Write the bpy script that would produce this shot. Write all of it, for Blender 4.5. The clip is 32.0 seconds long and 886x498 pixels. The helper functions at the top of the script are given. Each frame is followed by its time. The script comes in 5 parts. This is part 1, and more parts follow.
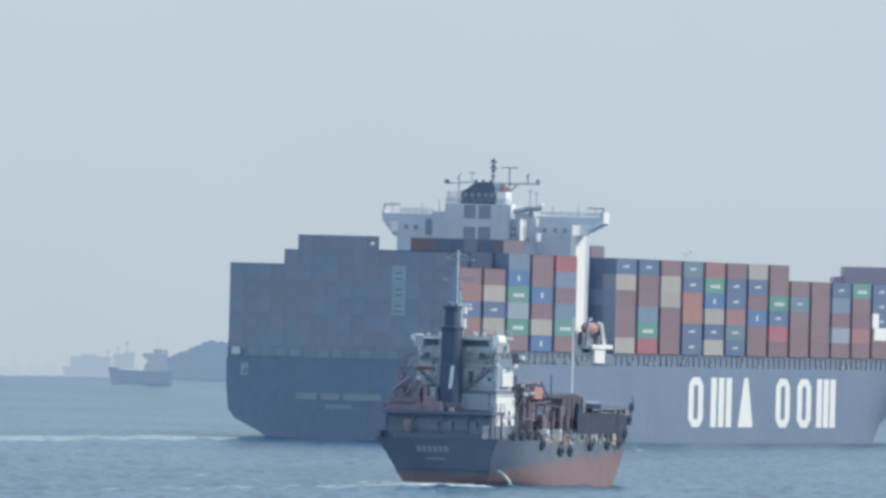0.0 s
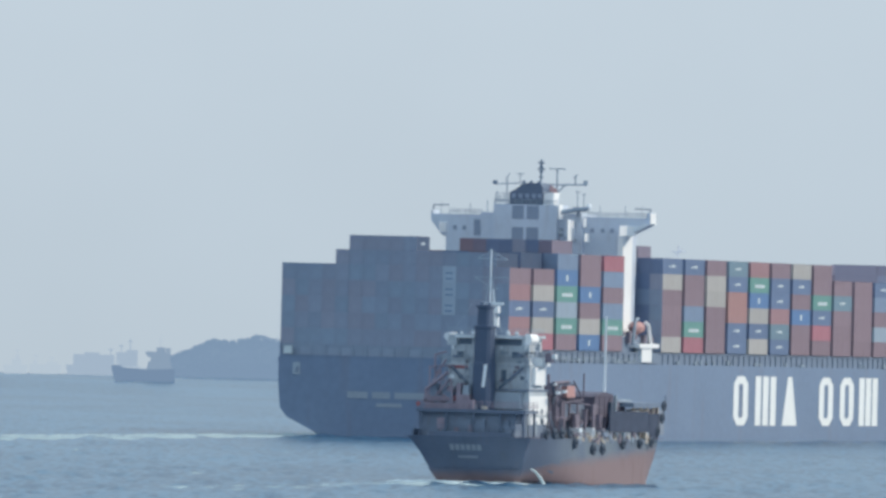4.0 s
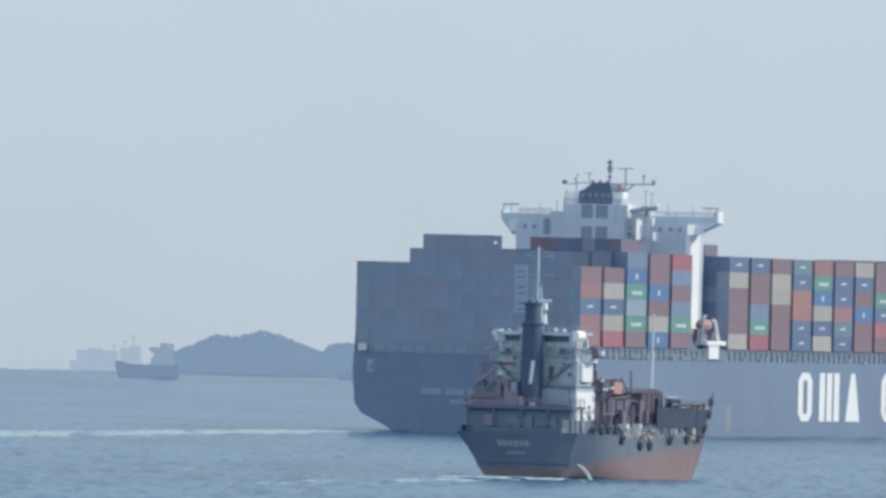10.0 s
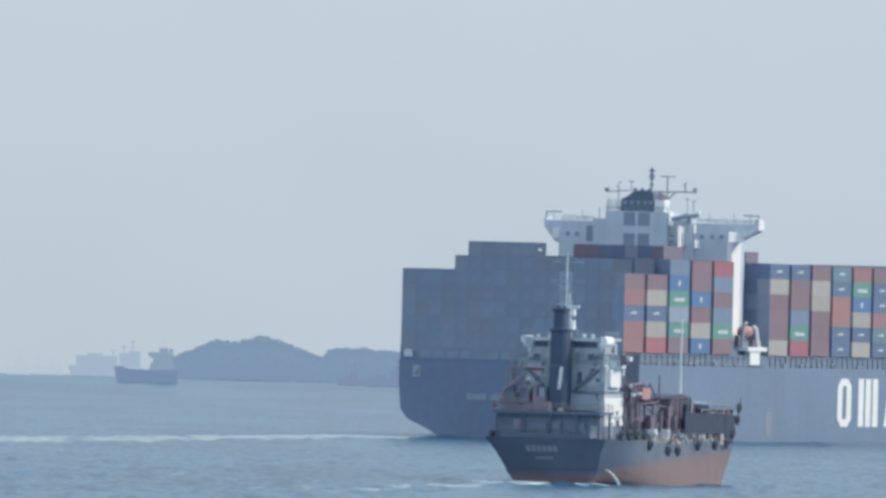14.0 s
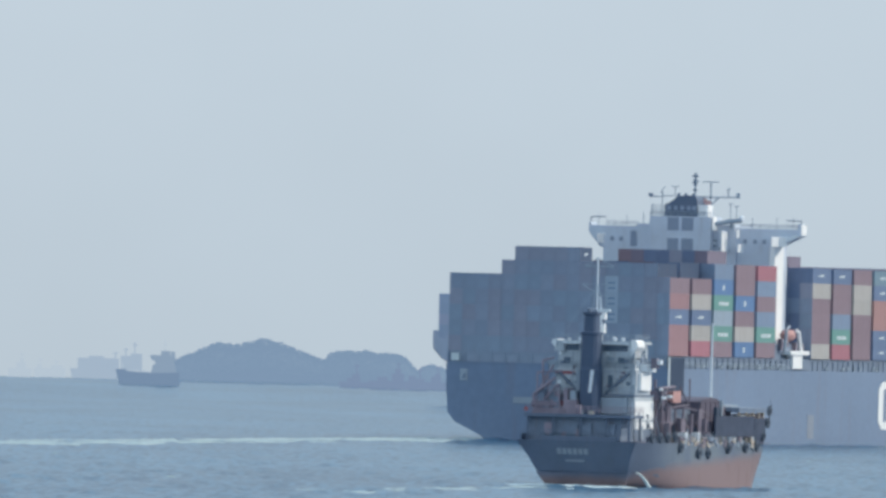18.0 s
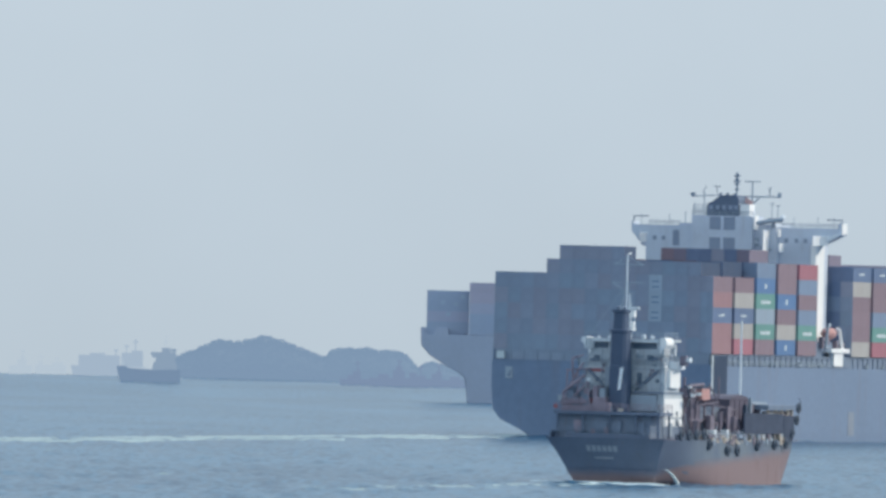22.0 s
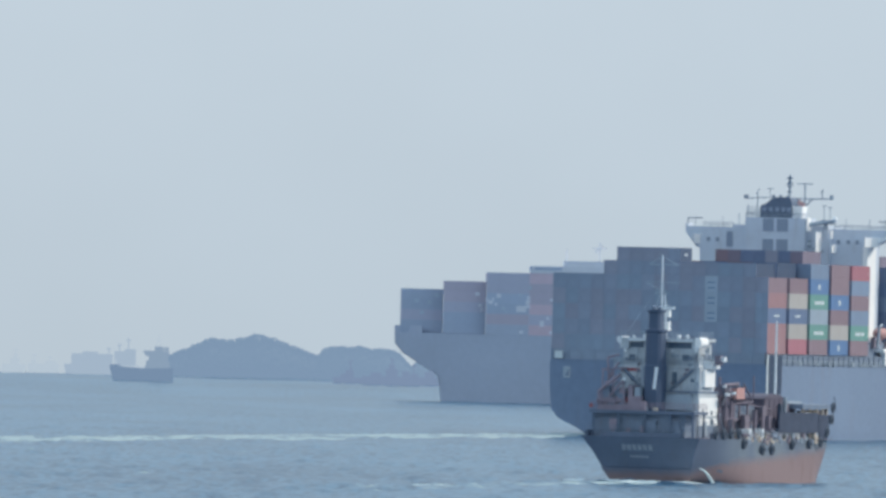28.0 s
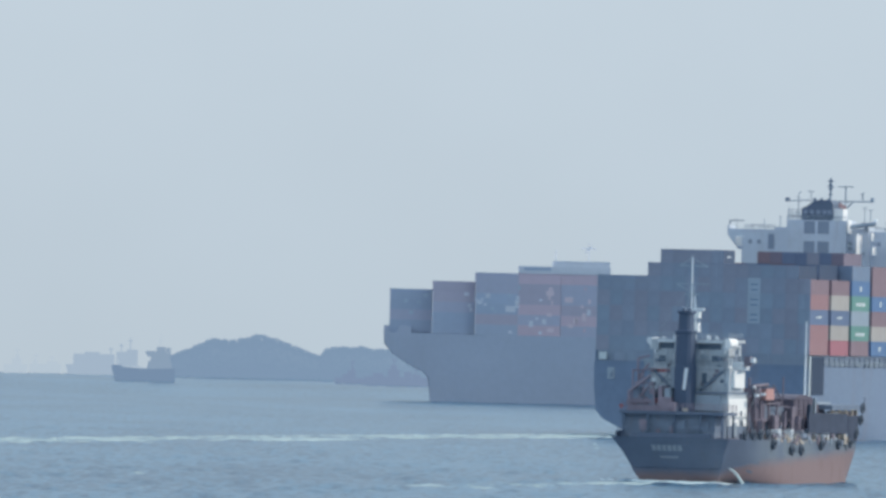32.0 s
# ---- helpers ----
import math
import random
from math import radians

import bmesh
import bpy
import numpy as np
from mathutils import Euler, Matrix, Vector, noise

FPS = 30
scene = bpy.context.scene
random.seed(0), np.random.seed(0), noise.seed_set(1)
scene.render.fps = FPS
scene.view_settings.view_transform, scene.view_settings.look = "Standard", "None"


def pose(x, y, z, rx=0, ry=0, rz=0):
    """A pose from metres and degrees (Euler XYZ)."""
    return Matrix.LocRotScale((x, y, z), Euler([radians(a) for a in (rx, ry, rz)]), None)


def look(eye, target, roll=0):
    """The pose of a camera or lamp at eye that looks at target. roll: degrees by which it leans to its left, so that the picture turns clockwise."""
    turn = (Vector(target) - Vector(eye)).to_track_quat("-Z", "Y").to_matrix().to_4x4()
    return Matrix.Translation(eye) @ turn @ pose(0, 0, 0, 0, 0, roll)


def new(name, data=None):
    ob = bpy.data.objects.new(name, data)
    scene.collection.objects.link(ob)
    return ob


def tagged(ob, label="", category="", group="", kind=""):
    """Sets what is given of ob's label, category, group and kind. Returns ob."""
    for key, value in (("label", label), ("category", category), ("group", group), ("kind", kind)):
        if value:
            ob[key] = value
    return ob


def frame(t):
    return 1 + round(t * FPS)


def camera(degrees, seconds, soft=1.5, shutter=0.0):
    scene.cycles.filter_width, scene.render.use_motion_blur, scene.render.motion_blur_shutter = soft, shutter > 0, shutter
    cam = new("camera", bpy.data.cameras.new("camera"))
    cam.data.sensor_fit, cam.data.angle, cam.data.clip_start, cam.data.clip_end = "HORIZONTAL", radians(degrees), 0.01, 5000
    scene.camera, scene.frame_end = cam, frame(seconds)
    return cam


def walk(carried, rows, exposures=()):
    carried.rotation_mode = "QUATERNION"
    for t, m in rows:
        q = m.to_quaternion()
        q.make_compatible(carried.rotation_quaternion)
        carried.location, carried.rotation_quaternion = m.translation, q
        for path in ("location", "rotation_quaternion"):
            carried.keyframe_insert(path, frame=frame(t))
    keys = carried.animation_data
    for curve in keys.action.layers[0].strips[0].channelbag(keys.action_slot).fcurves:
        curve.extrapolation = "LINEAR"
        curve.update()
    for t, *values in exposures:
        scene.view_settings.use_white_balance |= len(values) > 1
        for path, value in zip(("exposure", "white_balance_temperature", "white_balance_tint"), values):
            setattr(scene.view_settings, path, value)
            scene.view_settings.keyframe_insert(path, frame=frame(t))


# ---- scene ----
# A tripod high on the shore with a long lens; the hand on it shakes: seconds, yaw, pitch in degrees.
EYE, ROLL = 18.80, -1.44
cam = camera(3.467, 32.0, soft=3.2)
SHAKE = [
    (0, 0.0010, 0.3427), (0.5, -0.0008, 0.3506), (1, -0.0093, 0.3489), (1.5, 0.0036, 0.3387), (2, 0.0052, 0.3376),
    (2.5, 0.0117, 0.3312), (3, 0.0192, 0.3254), (3.5, 0.0130, 0.3346), (5.5, 0.0133, 0.3356), (6, 0.0056, 0.3299),
    (6.5, 0.0027, 0.3480), (7, 0.0095, 0.3434), (7.5, 0.0160, 0.3449), (8, 0.0180, 0.3407), (8.5, 0.0294, 0.3252),
    (9, 0.0244, 0.3358), (9.5, 0.0263, 0.3301), (10, 0.0259, 0.3178), (10.5, 0.0261, 0.3173), (11, 0.0238, 0.3151),
    (11.5, 0.0362, 0.3445), (12, 0.0292, 0.3396), (12.5, 0.0345, 0.3471), (13, 0.0270, 0.3510), (13.5, 0.0194, 0.3445),
    (14, 0.0235, 0.3379), (14.5, 0.0211, 0.3420), (15, 0.0253, 0.3363), (15.5, 0.0503, 0.3321), (17.5, 0.0315, 0.3455),
    (18, 0.0307, 0.3485), (18.5, 0.0222, 0.3522), (19, 0.0196, 0.3553), (19.5, 0.0237, 0.3512), (20, 0.0358, 0.3519),
    (20.5, 0.0373, 0.3410), (21, 0.0455, 0.3273), (21.5, 0.0296, 0.3270), (22, 0.0338, 0.3367), (22.5, 0.0306, 0.3094),
    (23, 0.0237, 0.3224), (23.5, 0.0334, 0.3396), (24, 0.0223, 0.3557), (24.5, 0.0146, 0.3581), (25, 0.0141, 0.3519),
    (25.5, 0.0102, 0.3597), (26, 0.0067, 0.3435), (26.5, 0.0199, 0.3449), (28.5, 0.0034, 0.3294), (29, 0.0062, 0.3344),
    (29.5, 0.0011, 0.3444), (30, 0.0045, 0.3501), (30.5, 0.0067, 0.3416), (31, 0.0043, 0.3386), (31.5, 0.0032, 0.3343),
    (32, 0.0135, 0.3331),
]
walk(cam, [(t, pose(0, 0, EYE, 90 + pitch, ROLL, yaw)) for t, yaw, pitch in SHAKE])

# ---- world, sun ----
SUN_WAY = Vector((0.86, 0.20, 0.62)).normalized()
world = bpy.data.worlds.new("world")
scene.world = world
world.use_nodes = True
wn = world.node_tree.nodes
sky = wn.new("ShaderNodeTexSky")
sky.sky_type, sky.sun_disc = "NISHITA", False
sky.sun_elevation, sky.sun_rotation = math.asin(SUN_WAY.z), math.atan2(SUN_WAY.x, SUN_WAY.y)
sky.altitude, sky.air_density, sky.dust_density, sky.ozone_density = 10, 1.2, 1.5, 4.0
# humid haze veils the sky from the horizon up; the clear sky shows through towards the zenith
wl = world.node_tree.links
gain = wn.new("ShaderNodeVectorMath")
gain.operation = "SCALE"
gain.inputs["Scale"].default_value = 0.075
wl.new(sky.outputs[0], gain.inputs[0])
up = wn.new("ShaderNodeTexCoord")
split = wn.new("ShaderNodeSeparateXYZ")
wl.new(up.outputs["Generated"], split.inputs[0])
def band(lo, hi, first, second):
    """Colour that goes over from one to another between two heights of the sky."""
    r, m = wn.new("ShaderNodeMapRange"), wn.new("ShaderNodeMix")
    r.inputs["From Min"].default_value, r.inputs["From Max"].default_value = lo, hi
    wl.new(split.outputs["Z"], r.inputs["Value"])
    m.data_type = "RGBA"
    for key, c in (("A", first), ("B", second)):
        if isinstance(c, tuple):
            m.inputs[key].default_value = (*c, 1)
        else:
            wl.new(c, m.inputs[key])
    wl.new(r.outputs[0], m.inputs["Factor"])
    return m.outputs["Result"]


near = band(-0.006, 0.030, (0.490, 0.578, 0.655), (0.560, 0.655, 0.738))
full = band(0.030, 0.30, near, (0.72, 0.93, 1.10))
# uneven, drifting haze
mottle = wn.new("ShaderNodeTexNoise")
mottle.inputs["Scale"].default_value, mottle.inputs["Detail"].default_value = 55, 3
wl.new(up.outputs["Generated"], mottle.inputs["Vector"])
uneven = wn.new("ShaderNodeMapRange")
uneven.inputs["To Min"].default_value, uneven.inputs["To Max"].default_value = 0.965, 1.035
wl.new(mottle.outputs[0], uneven.inputs["Value"])
veil = wn.new("ShaderNodeVectorMath")
veil.operation = "SCALE"
wl.new(full, veil.inputs[0])
wl.new(uneven.outputs[0], veil.inputs["Scale"])
high = wn.new("ShaderNodeMapRange")
high.inputs["From Min"].default_value, high.inputs["From Max"].default_value, high.inputs["To Max"].default_value = 0.15, 0.95, 0.4
wl.new(split.outputs["Z"], high.inputs["Value"])
dome = wn.new("ShaderNodeMix")
dome.data_type = "RGBA"
wl.new(high.outputs[0], dome.inputs["Factor"])
wl.new(veil.outputs[0], dome.inputs["A"])
wl.new(gain.outputs[0], dome.inputs["B"])
wl.new(dome.outputs["Result"], wn["Background"].inputs[0])
wn["Background"].inputs[1].default_value = 1.0

sun = new("sun", bpy.data.lights.new("sun", "SUN"))
sun.data.energy, sun.data.angle, sun.data.color = 2.55, radians(1.0), (1.0, 0.90, 0.74)
sun.matrix_world = look(SUN_WAY * 300, (0, 0, 0))
scene.view_settings.exposure = 0.0


# ---- materials ----
HAZE_TINT = (0.235, 0.295, 0.390)  # the blue-grey of distant haze, mixed into paint colours by fade


def paint(name, rgb, rough=0.55, vary=0.14, rust=0.0, scale=0.35, metal=0.0, bump=0.02, rand=0.0, fade=0.0):
    """Weathered ship paint: broad fading, fine grain, vertical dirt and rust runs. fade mixes haze into the colour."""
    rgb = tuple(min(0.92, 1.12 * (c + (g - c) * fade)) for c, g in zip(rgb, HAZE_TINT))  # haze mixed in, then raised by an eighth
    m = bpy.data.materials.new(name)
    m.use_nodes = True
    nt = m.node_tree
    n, l = nt.nodes, nt.links
    b = n["Principled BSDF"]
    b.inputs["Roughness"].default_value, b.inputs["Metallic"].default_value = rough, metal
    b.inputs["Specular IOR Level"].default_value = 0.25
    co = n.new("ShaderNodeTexCoord")
    big, fine, run = (n.new("ShaderNodeTexNoise") for _ in range(3))
    big.inputs["Scale"].default_value, big.inputs["Detail"].default_value = scale, 5
    fine.inputs["Scale"].default_value, fine.inputs["Detail"].default_value = scale * 14, 4
    mp = n.new("ShaderNodeMapping")
    mp.inputs["Scale"].default_value = (1.0, 1.0, 0.12)
    run.inputs["Scale"].default_value, run.inputs["Detail"].default_value = scale * 5, 6
    l.new(co.outputs["Object"], big.inputs["Vector"])
    l.new(co.outputs["Object"], fine.inputs["Vector"])
    l.new(co.outputs["Object"], mp.inputs["Vector"])
    l.new(mp.outputs[0], run.inputs["Vector"])
    add = n.new("ShaderNodeMath")
    add.operation = "ADD"
    l.new(big.outputs[0], add.inputs[0])
    l.new(fine.outputs[0], add.inputs[1])
    hsv = n.new("ShaderNodeHueSaturation")
    hsv.inputs["Color"].default_value = (*rgb, 1)
    rng = n.new("ShaderNodeMapRange")
    rng.inputs["From Min"].default_value, rng.inputs["From Max"].default_value = 0.6, 1.4
    rng.inputs["To Min"].default_value, rng.inputs["To Max"].default_value = 1 - vary, 1 + vary
    l.new(add.outputs[0], rng.inputs["Value"])
    value = rng.outputs[0]
    if rand:
        src = n.new("ShaderNodeObjectInfo").outputs["Random"]
        r2 = n.new("ShaderNodeMapRange")
        r2.inputs["To Min"].default_value, r2.inputs["To Max"].default_value = 1 - rand, 1 + rand
        l.new(src, r2.inputs["Value"])
        mul = n.new("ShaderNodeMath")
        mul.operation = "MULTIPLY"
        l.new(value, mul.inputs[0])
        l.new(r2.outputs[0], mul.inputs[1])
        value = mul.outputs[0]
    l.new(value, hsv.inputs["Value"])
    colour = hsv.outputs[0]
    if rust:
        mask = n.new("ShaderNodeMapRange")
        mask.inputs["From Min"].default_value, mask.inputs["From Max"].default_value = 0.56, 0.74
        mask.inputs["To Max"].default_value = rust
        l.new(run.outputs[0], mask.inputs["Value"])
        mix = n.new("ShaderNodeMix")
        mix.data_type = "RGBA"
        mix.inputs["B"].default_value = (0.24, 0.15, 0.11, 1)
        l.new(mask.outputs[0], mix.inputs["Factor"])
        l.new(colour, mix.inputs["A"])
        colour = mix.outputs["Result"]
    l.new(colour, b.inputs["Base Color"])
    bp = n.new("ShaderNodeBump")
    bp.inputs["Strength"].default_value, bp.inputs["Distance"].default_value = 0.3, bump
    l.new(fine.outputs[0], bp.inputs["Height"])
    l.new(bp.outputs[0], b.inputs["Normal"])
    return m


def worn_hull(name, rgb, chafed, boot):
    """Small ship's side: paint chafed pale along the cargo deck; with boot, antifouling red that wears out towards its upper edge."""
    m = paint(name, rgb, 0.55, 0.16, 0.10, 0.3)
    n, l = m.node_tree.nodes, m.node_tree.links
    b = n["Principled BSDF"]
    colour = b.inputs["Base Color"].links[0].from_socket
    co = n.new("ShaderNodeTexCoord")
    at = n.new("ShaderNodeSeparateXYZ")
    l.new(co.outputs["Object"], at.inputs[0])

    def math_node(op, a, c):
        k = n.new("ShaderNodeMath")
        k.operation = op
        for i, v in enumerate((a, c)):
            if isinstance(v, (int, float)):
                k.inputs[i].default_value = v
            else:
                l.new(v, k.inputs[i])
        return k.outputs[0]

    def blend(factor, first, second):
        k = n.new("ShaderNodeMix")
        k.data_type = "RGBA"
        l.new(factor, k.inputs["Factor"])
        l.new(first, k.inputs["A"])
        k.inputs["B"].default_value = (*second, 1)
        return k.outputs["Result"]

    def ramp(value, lo, hi, top=1.0):
        k = n.new("ShaderNodeMapRange")
        k.interpolation_type = "SMOOTHSTEP"
        k.inputs["From Min"].default_value, k.inputs["From Max"].default_value, k.inputs["To Max"].default_value = lo, hi, top
        l.new(value, k.inputs["Value"])
        return k.outputs[0]

    def noise(scale, squash):
        k, p = n.new("ShaderNodeTexNoise"), n.new("ShaderNodeMapping")
        p.inputs["Scale"].default_value = squash
        k.inputs["Scale"].default_value, k.inputs["Detail"].default_value = scale, 5
        l.new(co.outputs["Object"], p.inputs["Vector"])
        l.new(p.outputs[0], k.inputs["Vector"])
        return k.outputs[0]

    patchy = noise(0.45, (1, 1, 0.35))
    chafe = math_node("MULTIPLY", ramp(at.outputs["Y"], 4.0, 20.0), ramp(patchy, 0.15, 0.6))
    colour = blend(chafe, colour, chafed)
    if boot:
        line = math_node("MINIMUM", math_node("ADD", math_node("MULTIPLY", at.outputs["Y"], 0.24), 0.0), math_node("ADD", math_node("MULTIPLY", at.outputs["Y"], 0.051), 1.45))
        below = math_node("ADD", math_node("SUBTRACT", line, at.outputs["Z"]), math_node("MULTIPLY", math_node("SUBTRACT", noise(0.8, (1, 0.4, 0.8)), 0.5), 0.8))
        colour = blend(ramp(below, -0.9, 0.9, 0.92), colour, boot)
        rust = math_node("MULTIPLY", ramp(noise(1.3, (1, 1, 0.2)), 0.52, 0.75, 0.5), ramp(below, -0.2, 0.6))
        colour = blend(rust, colour, (0.215, 0.140, 0.140))
    l.new(colour, b.inputs["Base Color"])
    return m


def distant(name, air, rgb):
    """Far backdrop: its own dark colour, with the bright haze before it added as surface glow."""
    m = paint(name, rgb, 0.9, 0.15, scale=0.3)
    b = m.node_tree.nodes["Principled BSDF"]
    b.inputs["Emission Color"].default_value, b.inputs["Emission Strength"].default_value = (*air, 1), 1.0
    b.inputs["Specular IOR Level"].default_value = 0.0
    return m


def sea_material():
    m = bpy.data.materials.new("sea_water")
    m.use_nodes = True
    nt = m.node_tree
    n, l = nt.nodes, nt.links
    b = n["Principled BSDF"]
    b.inputs["Roughness"].default_value, b.inputs["IOR"].default_value = 0.30, 1.333
    co = n.new("ShaderNodeTexCoord")
    mp = n.new("ShaderNodeMapping")
    mp.inputs["Scale"].default_value = (1.0, 0.22, 1.0)
    a, c = n.new("ShaderNodeTexNoise"), n.new("ShaderNodeTexNoise")
    a.inputs["Scale"].default_value, a.inputs["Detail"].default_value = 0.02, 4
    c.inputs["Scale"].default_value, c.inputs["Detail"].default_value = 0.9, 5
    l.new(co.outputs["Object"], mp.inputs["Vector"])
    l.new(mp.outputs[0], a.inputs["Vector"])
    l.new(mp.outputs[0], c.inputs["Vector"])
    ramp = n.new("ShaderNodeMix")
    ramp.data_type = "RGBA"
    ramp.inputs["A"].default_value, ramp.inputs["B"].default_value = (0.005, 0.048, 0.114, 1), (0.050, 0.148, 0.252, 1)
    mean = n.new("ShaderNodeMath")
    mean.operation = "MULTIPLY_ADD"
    mean.inputs[1].default_value = 0.3
    l.new(a.outputs[0], mean.inputs[0])
    half = n.new("ShaderNodeMath")
    half.operation = "MULTIPLY"
    half.inputs[1].default_value = 0.7
    l.new(c.outputs[0], half.inputs[0])
    l.new(half.outputs[0], mean.inputs[2])
    st = n.new("ShaderNodeMapRange")
    st.inputs["From Min"].default_value, st.inputs["From Max"].default_value = 0.43, 0.57
    l.new(mean.outputs[0], st.inputs["Value"])
    l.new(st.outputs[0], ramp.inputs["Factor"])
    l.new(ramp.outputs["Result"], b.inputs["Base Color"])
    return m


SEA = sea_material()
FOAM = paint("foam", (0.60, 0.68, 0.70), 0.8, 0.15, scale=0.1, bump=0.05)
FOAM_THIN = paint("spent_foam", (0.38, 0.46, 0.48), 0.8, 0.25, scale=0.05, bump=0.05)
HULL_BLUE = paint("faded_blue_hull", (0.172, 0.232, 0.338), 0.5, 0.10, 0.16, 0.06)
HULL_NAVY = worn_hull("worn_navy_hull", (0.120, 0.154, 0.222), (0.186, 0.228, 0.280), None)
HULL_RED = worn_hull("worn_red_antifouling", (0.120, 0.154, 0.222), (0.186, 0.228, 0.280), (0.290, 0.208, 0.215))
# Hull blue lifted to the tone that haze gives it
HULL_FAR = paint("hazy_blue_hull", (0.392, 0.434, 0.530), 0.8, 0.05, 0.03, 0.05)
WHITE = paint("white_ship_paint", (0.68, 0.72, 0.76), 0.45, 0.06, 0.10, 0.3)
# House white darkened to its shaded tone; lit faces take a brighter white.
HOUSE = paint("shaded_house_white", (0.515, 0.570, 0.655), 0.5, 0.08, 0.14, 0.2)
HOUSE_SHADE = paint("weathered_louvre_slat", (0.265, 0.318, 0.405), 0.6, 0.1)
# Rust-streaked white, darkened to the tone of the shaded aft faces
SHADED_WORN_WHITE = paint("shaded_worn_white", (0.455, 0.500, 0.545), 0.5, 0.20, 0.45, 0.35)
GREY = paint("grey_ship_paint", (0.30, 0.36, 0.43), 0.55, 0.10, 0.15, 0.4)
DARK = paint("dark_steel", (0.085, 0.115, 0.165), 0.55, 0.15, 0.1, 0.4, fade=0.62)
COAMING = paint("blue_grey_coaming", (0.235, 0.288, 0.372), 0.6, 0.12, 0.15, 0.3)
BLACKISH = paint("tarred_steel", (0.045, 0.068, 0.110), 0.55, 0.15, 0.1, 0.4, fade=0.09)
SCREEN = paint("grimy_dark_steel", (0.042, 0.056, 0.096), 0.65, 0.3, 0.10, 0.5, fade=0.06)
SHIP_DARK = paint("dark_navy_steel", (0.110, 0.140, 0.196), 0.55, 0.2, 0.2, 0.4, fade=0.50)
# Rust paint lightened by haze, for the shaded gear aft
DAVIT = paint("haze_lightened_red_oxide", (0.285, 0.190, 0.215), 0.75, 0.3, 0.15, 0.6, fade=0.36)
TANK_BROWN = paint("dark_red_oxide", (0.088, 0.064, 0.092), 0.6, 0.15, 0.1, 0.4, fade=0.16)
GLASS = paint("dark_window_glass", (0.06, 0.09, 0.13), 0.15, 0.05, fade=0.35)
# Funnel navy of the farther ship, haze mixed into the colour
HAZED_FUNNEL = paint("hazed_navy_funnel_paint", (0.105, 0.140, 0.205), 0.6, 0.15, 0.1, 0.4, fade=0.12)
FUNNEL = paint("navy_funnel_paint", (0.042, 0.066, 0.122), 0.5, 0.12, 0.05, 0.4, fade=0.15)
RUST = paint("rusty_steel", (0.165, 0.098, 0.112), 0.75, 0.3, 0.15, 0.6, fade=0.36)
RED_STEEL = paint("faded_red_steel", (0.310, 0.105, 0.118), 0.6, 0.2, 0.2, 0.6, fade=0.08)
ENSIGN = paint("sun_faded_red_cloth", (0.45, 0.30, 0.31), 0.8, 0.15, scale=2.0)
ORANGE = paint("orange_lifeboat_shell", (0.50, 0.26, 0.23), 0.6, 0.10, fade=0.15)
RUBBER = paint("black_rubber", (0.025, 0.032, 0.045), 0.8, 0.1, fade=0.30)
BEIGE = paint("cream_paint", (0.44, 0.39, 0.34), 0.6, 0.2, 0.35, 0.6)
LETTER = paint("white_hull_marking", (0.76, 0.78, 0.78), 0.5, 0.05, 0.04, 0.2)
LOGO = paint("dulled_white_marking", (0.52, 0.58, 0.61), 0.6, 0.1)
# The same white in its sunlit tone
LIT_WHITE = paint("sunlit_white_paint", (0.84, 0.85, 0.84), 0.4, 0.05, 0.05, 0.3)
VOID = paint("recess_shade_paint", (0.016, 0.034, 0.075), 0.8, 0.1, fade=0.12)
LOUVRE = paint("grey_louvre_paint", (0.26, 0.31, 0.40), 0.6, 0.1)
HULL_PATCH = paint("primer_patch", (0.232, 0.266, 0.326), 0.6, 0.15, 0.2)
LETTER_DIM = paint("pale_name_marking", (0.265, 0.31, 0.37), 0.6, 0.1)

COLOURS = dict(
    brown=(0.240, 0.120, 0.126), rust=(0.370, 0.150, 0.135), red=(0.430, 0.095, 0.105), beige=(0.462, 0.412, 0.355),
    navy=(0.080, 0.130, 0.255), blue=(0.055, 0.165, 0.380), green=(0.100, 0.300, 0.225), teal=(0.130, 0.220, 0.270),
    grey=(0.300, 0.370, 0.440), greyblue=(0.170, 0.240, 0.360), orange=(0.420, 0.170, 0.120), maroon=(0.180, 0.115, 0.150),
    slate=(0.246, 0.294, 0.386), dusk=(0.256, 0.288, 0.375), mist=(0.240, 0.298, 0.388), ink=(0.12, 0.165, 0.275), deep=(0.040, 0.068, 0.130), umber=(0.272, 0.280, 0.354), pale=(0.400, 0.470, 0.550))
# fade puts the haze before the ship into each box colour
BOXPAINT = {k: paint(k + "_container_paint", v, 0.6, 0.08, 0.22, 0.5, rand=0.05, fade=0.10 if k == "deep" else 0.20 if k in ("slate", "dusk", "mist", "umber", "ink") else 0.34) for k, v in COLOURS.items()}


def mixed_paint(name, colours):
    """Paint whose colour changes from box to box of one joined block."""
    m = paint(name, (0.3, 0.3, 0.3), 0.6, 0.08, 0.2, 0.5)
    n, l = m.node_tree.nodes, m.node_tree.links
    ramp = n.new("ShaderNodeValToRGB")
    ramp.color_ramp.interpolation = "CONSTANT"
    e = ramp.color_ramp.elements
    e[0].color, e[1].color = (*colours[0], 1), (*colours[1], 1)
    e[1].position = 1 / len(colours)
    for i, c in enumerate(colours[2:], 2):
        e.new(i / len(colours)).color = (*c, 1)
    l.new(n.new("ShaderNodeNewGeometry").outputs["Random Per Island"], ramp.inputs[0])
    hsv = next(x for x in n if x.bl_idname == "ShaderNodeHueSaturation")
    l.new(ramp.outputs[0], hsv.inputs["Color"])
    return m


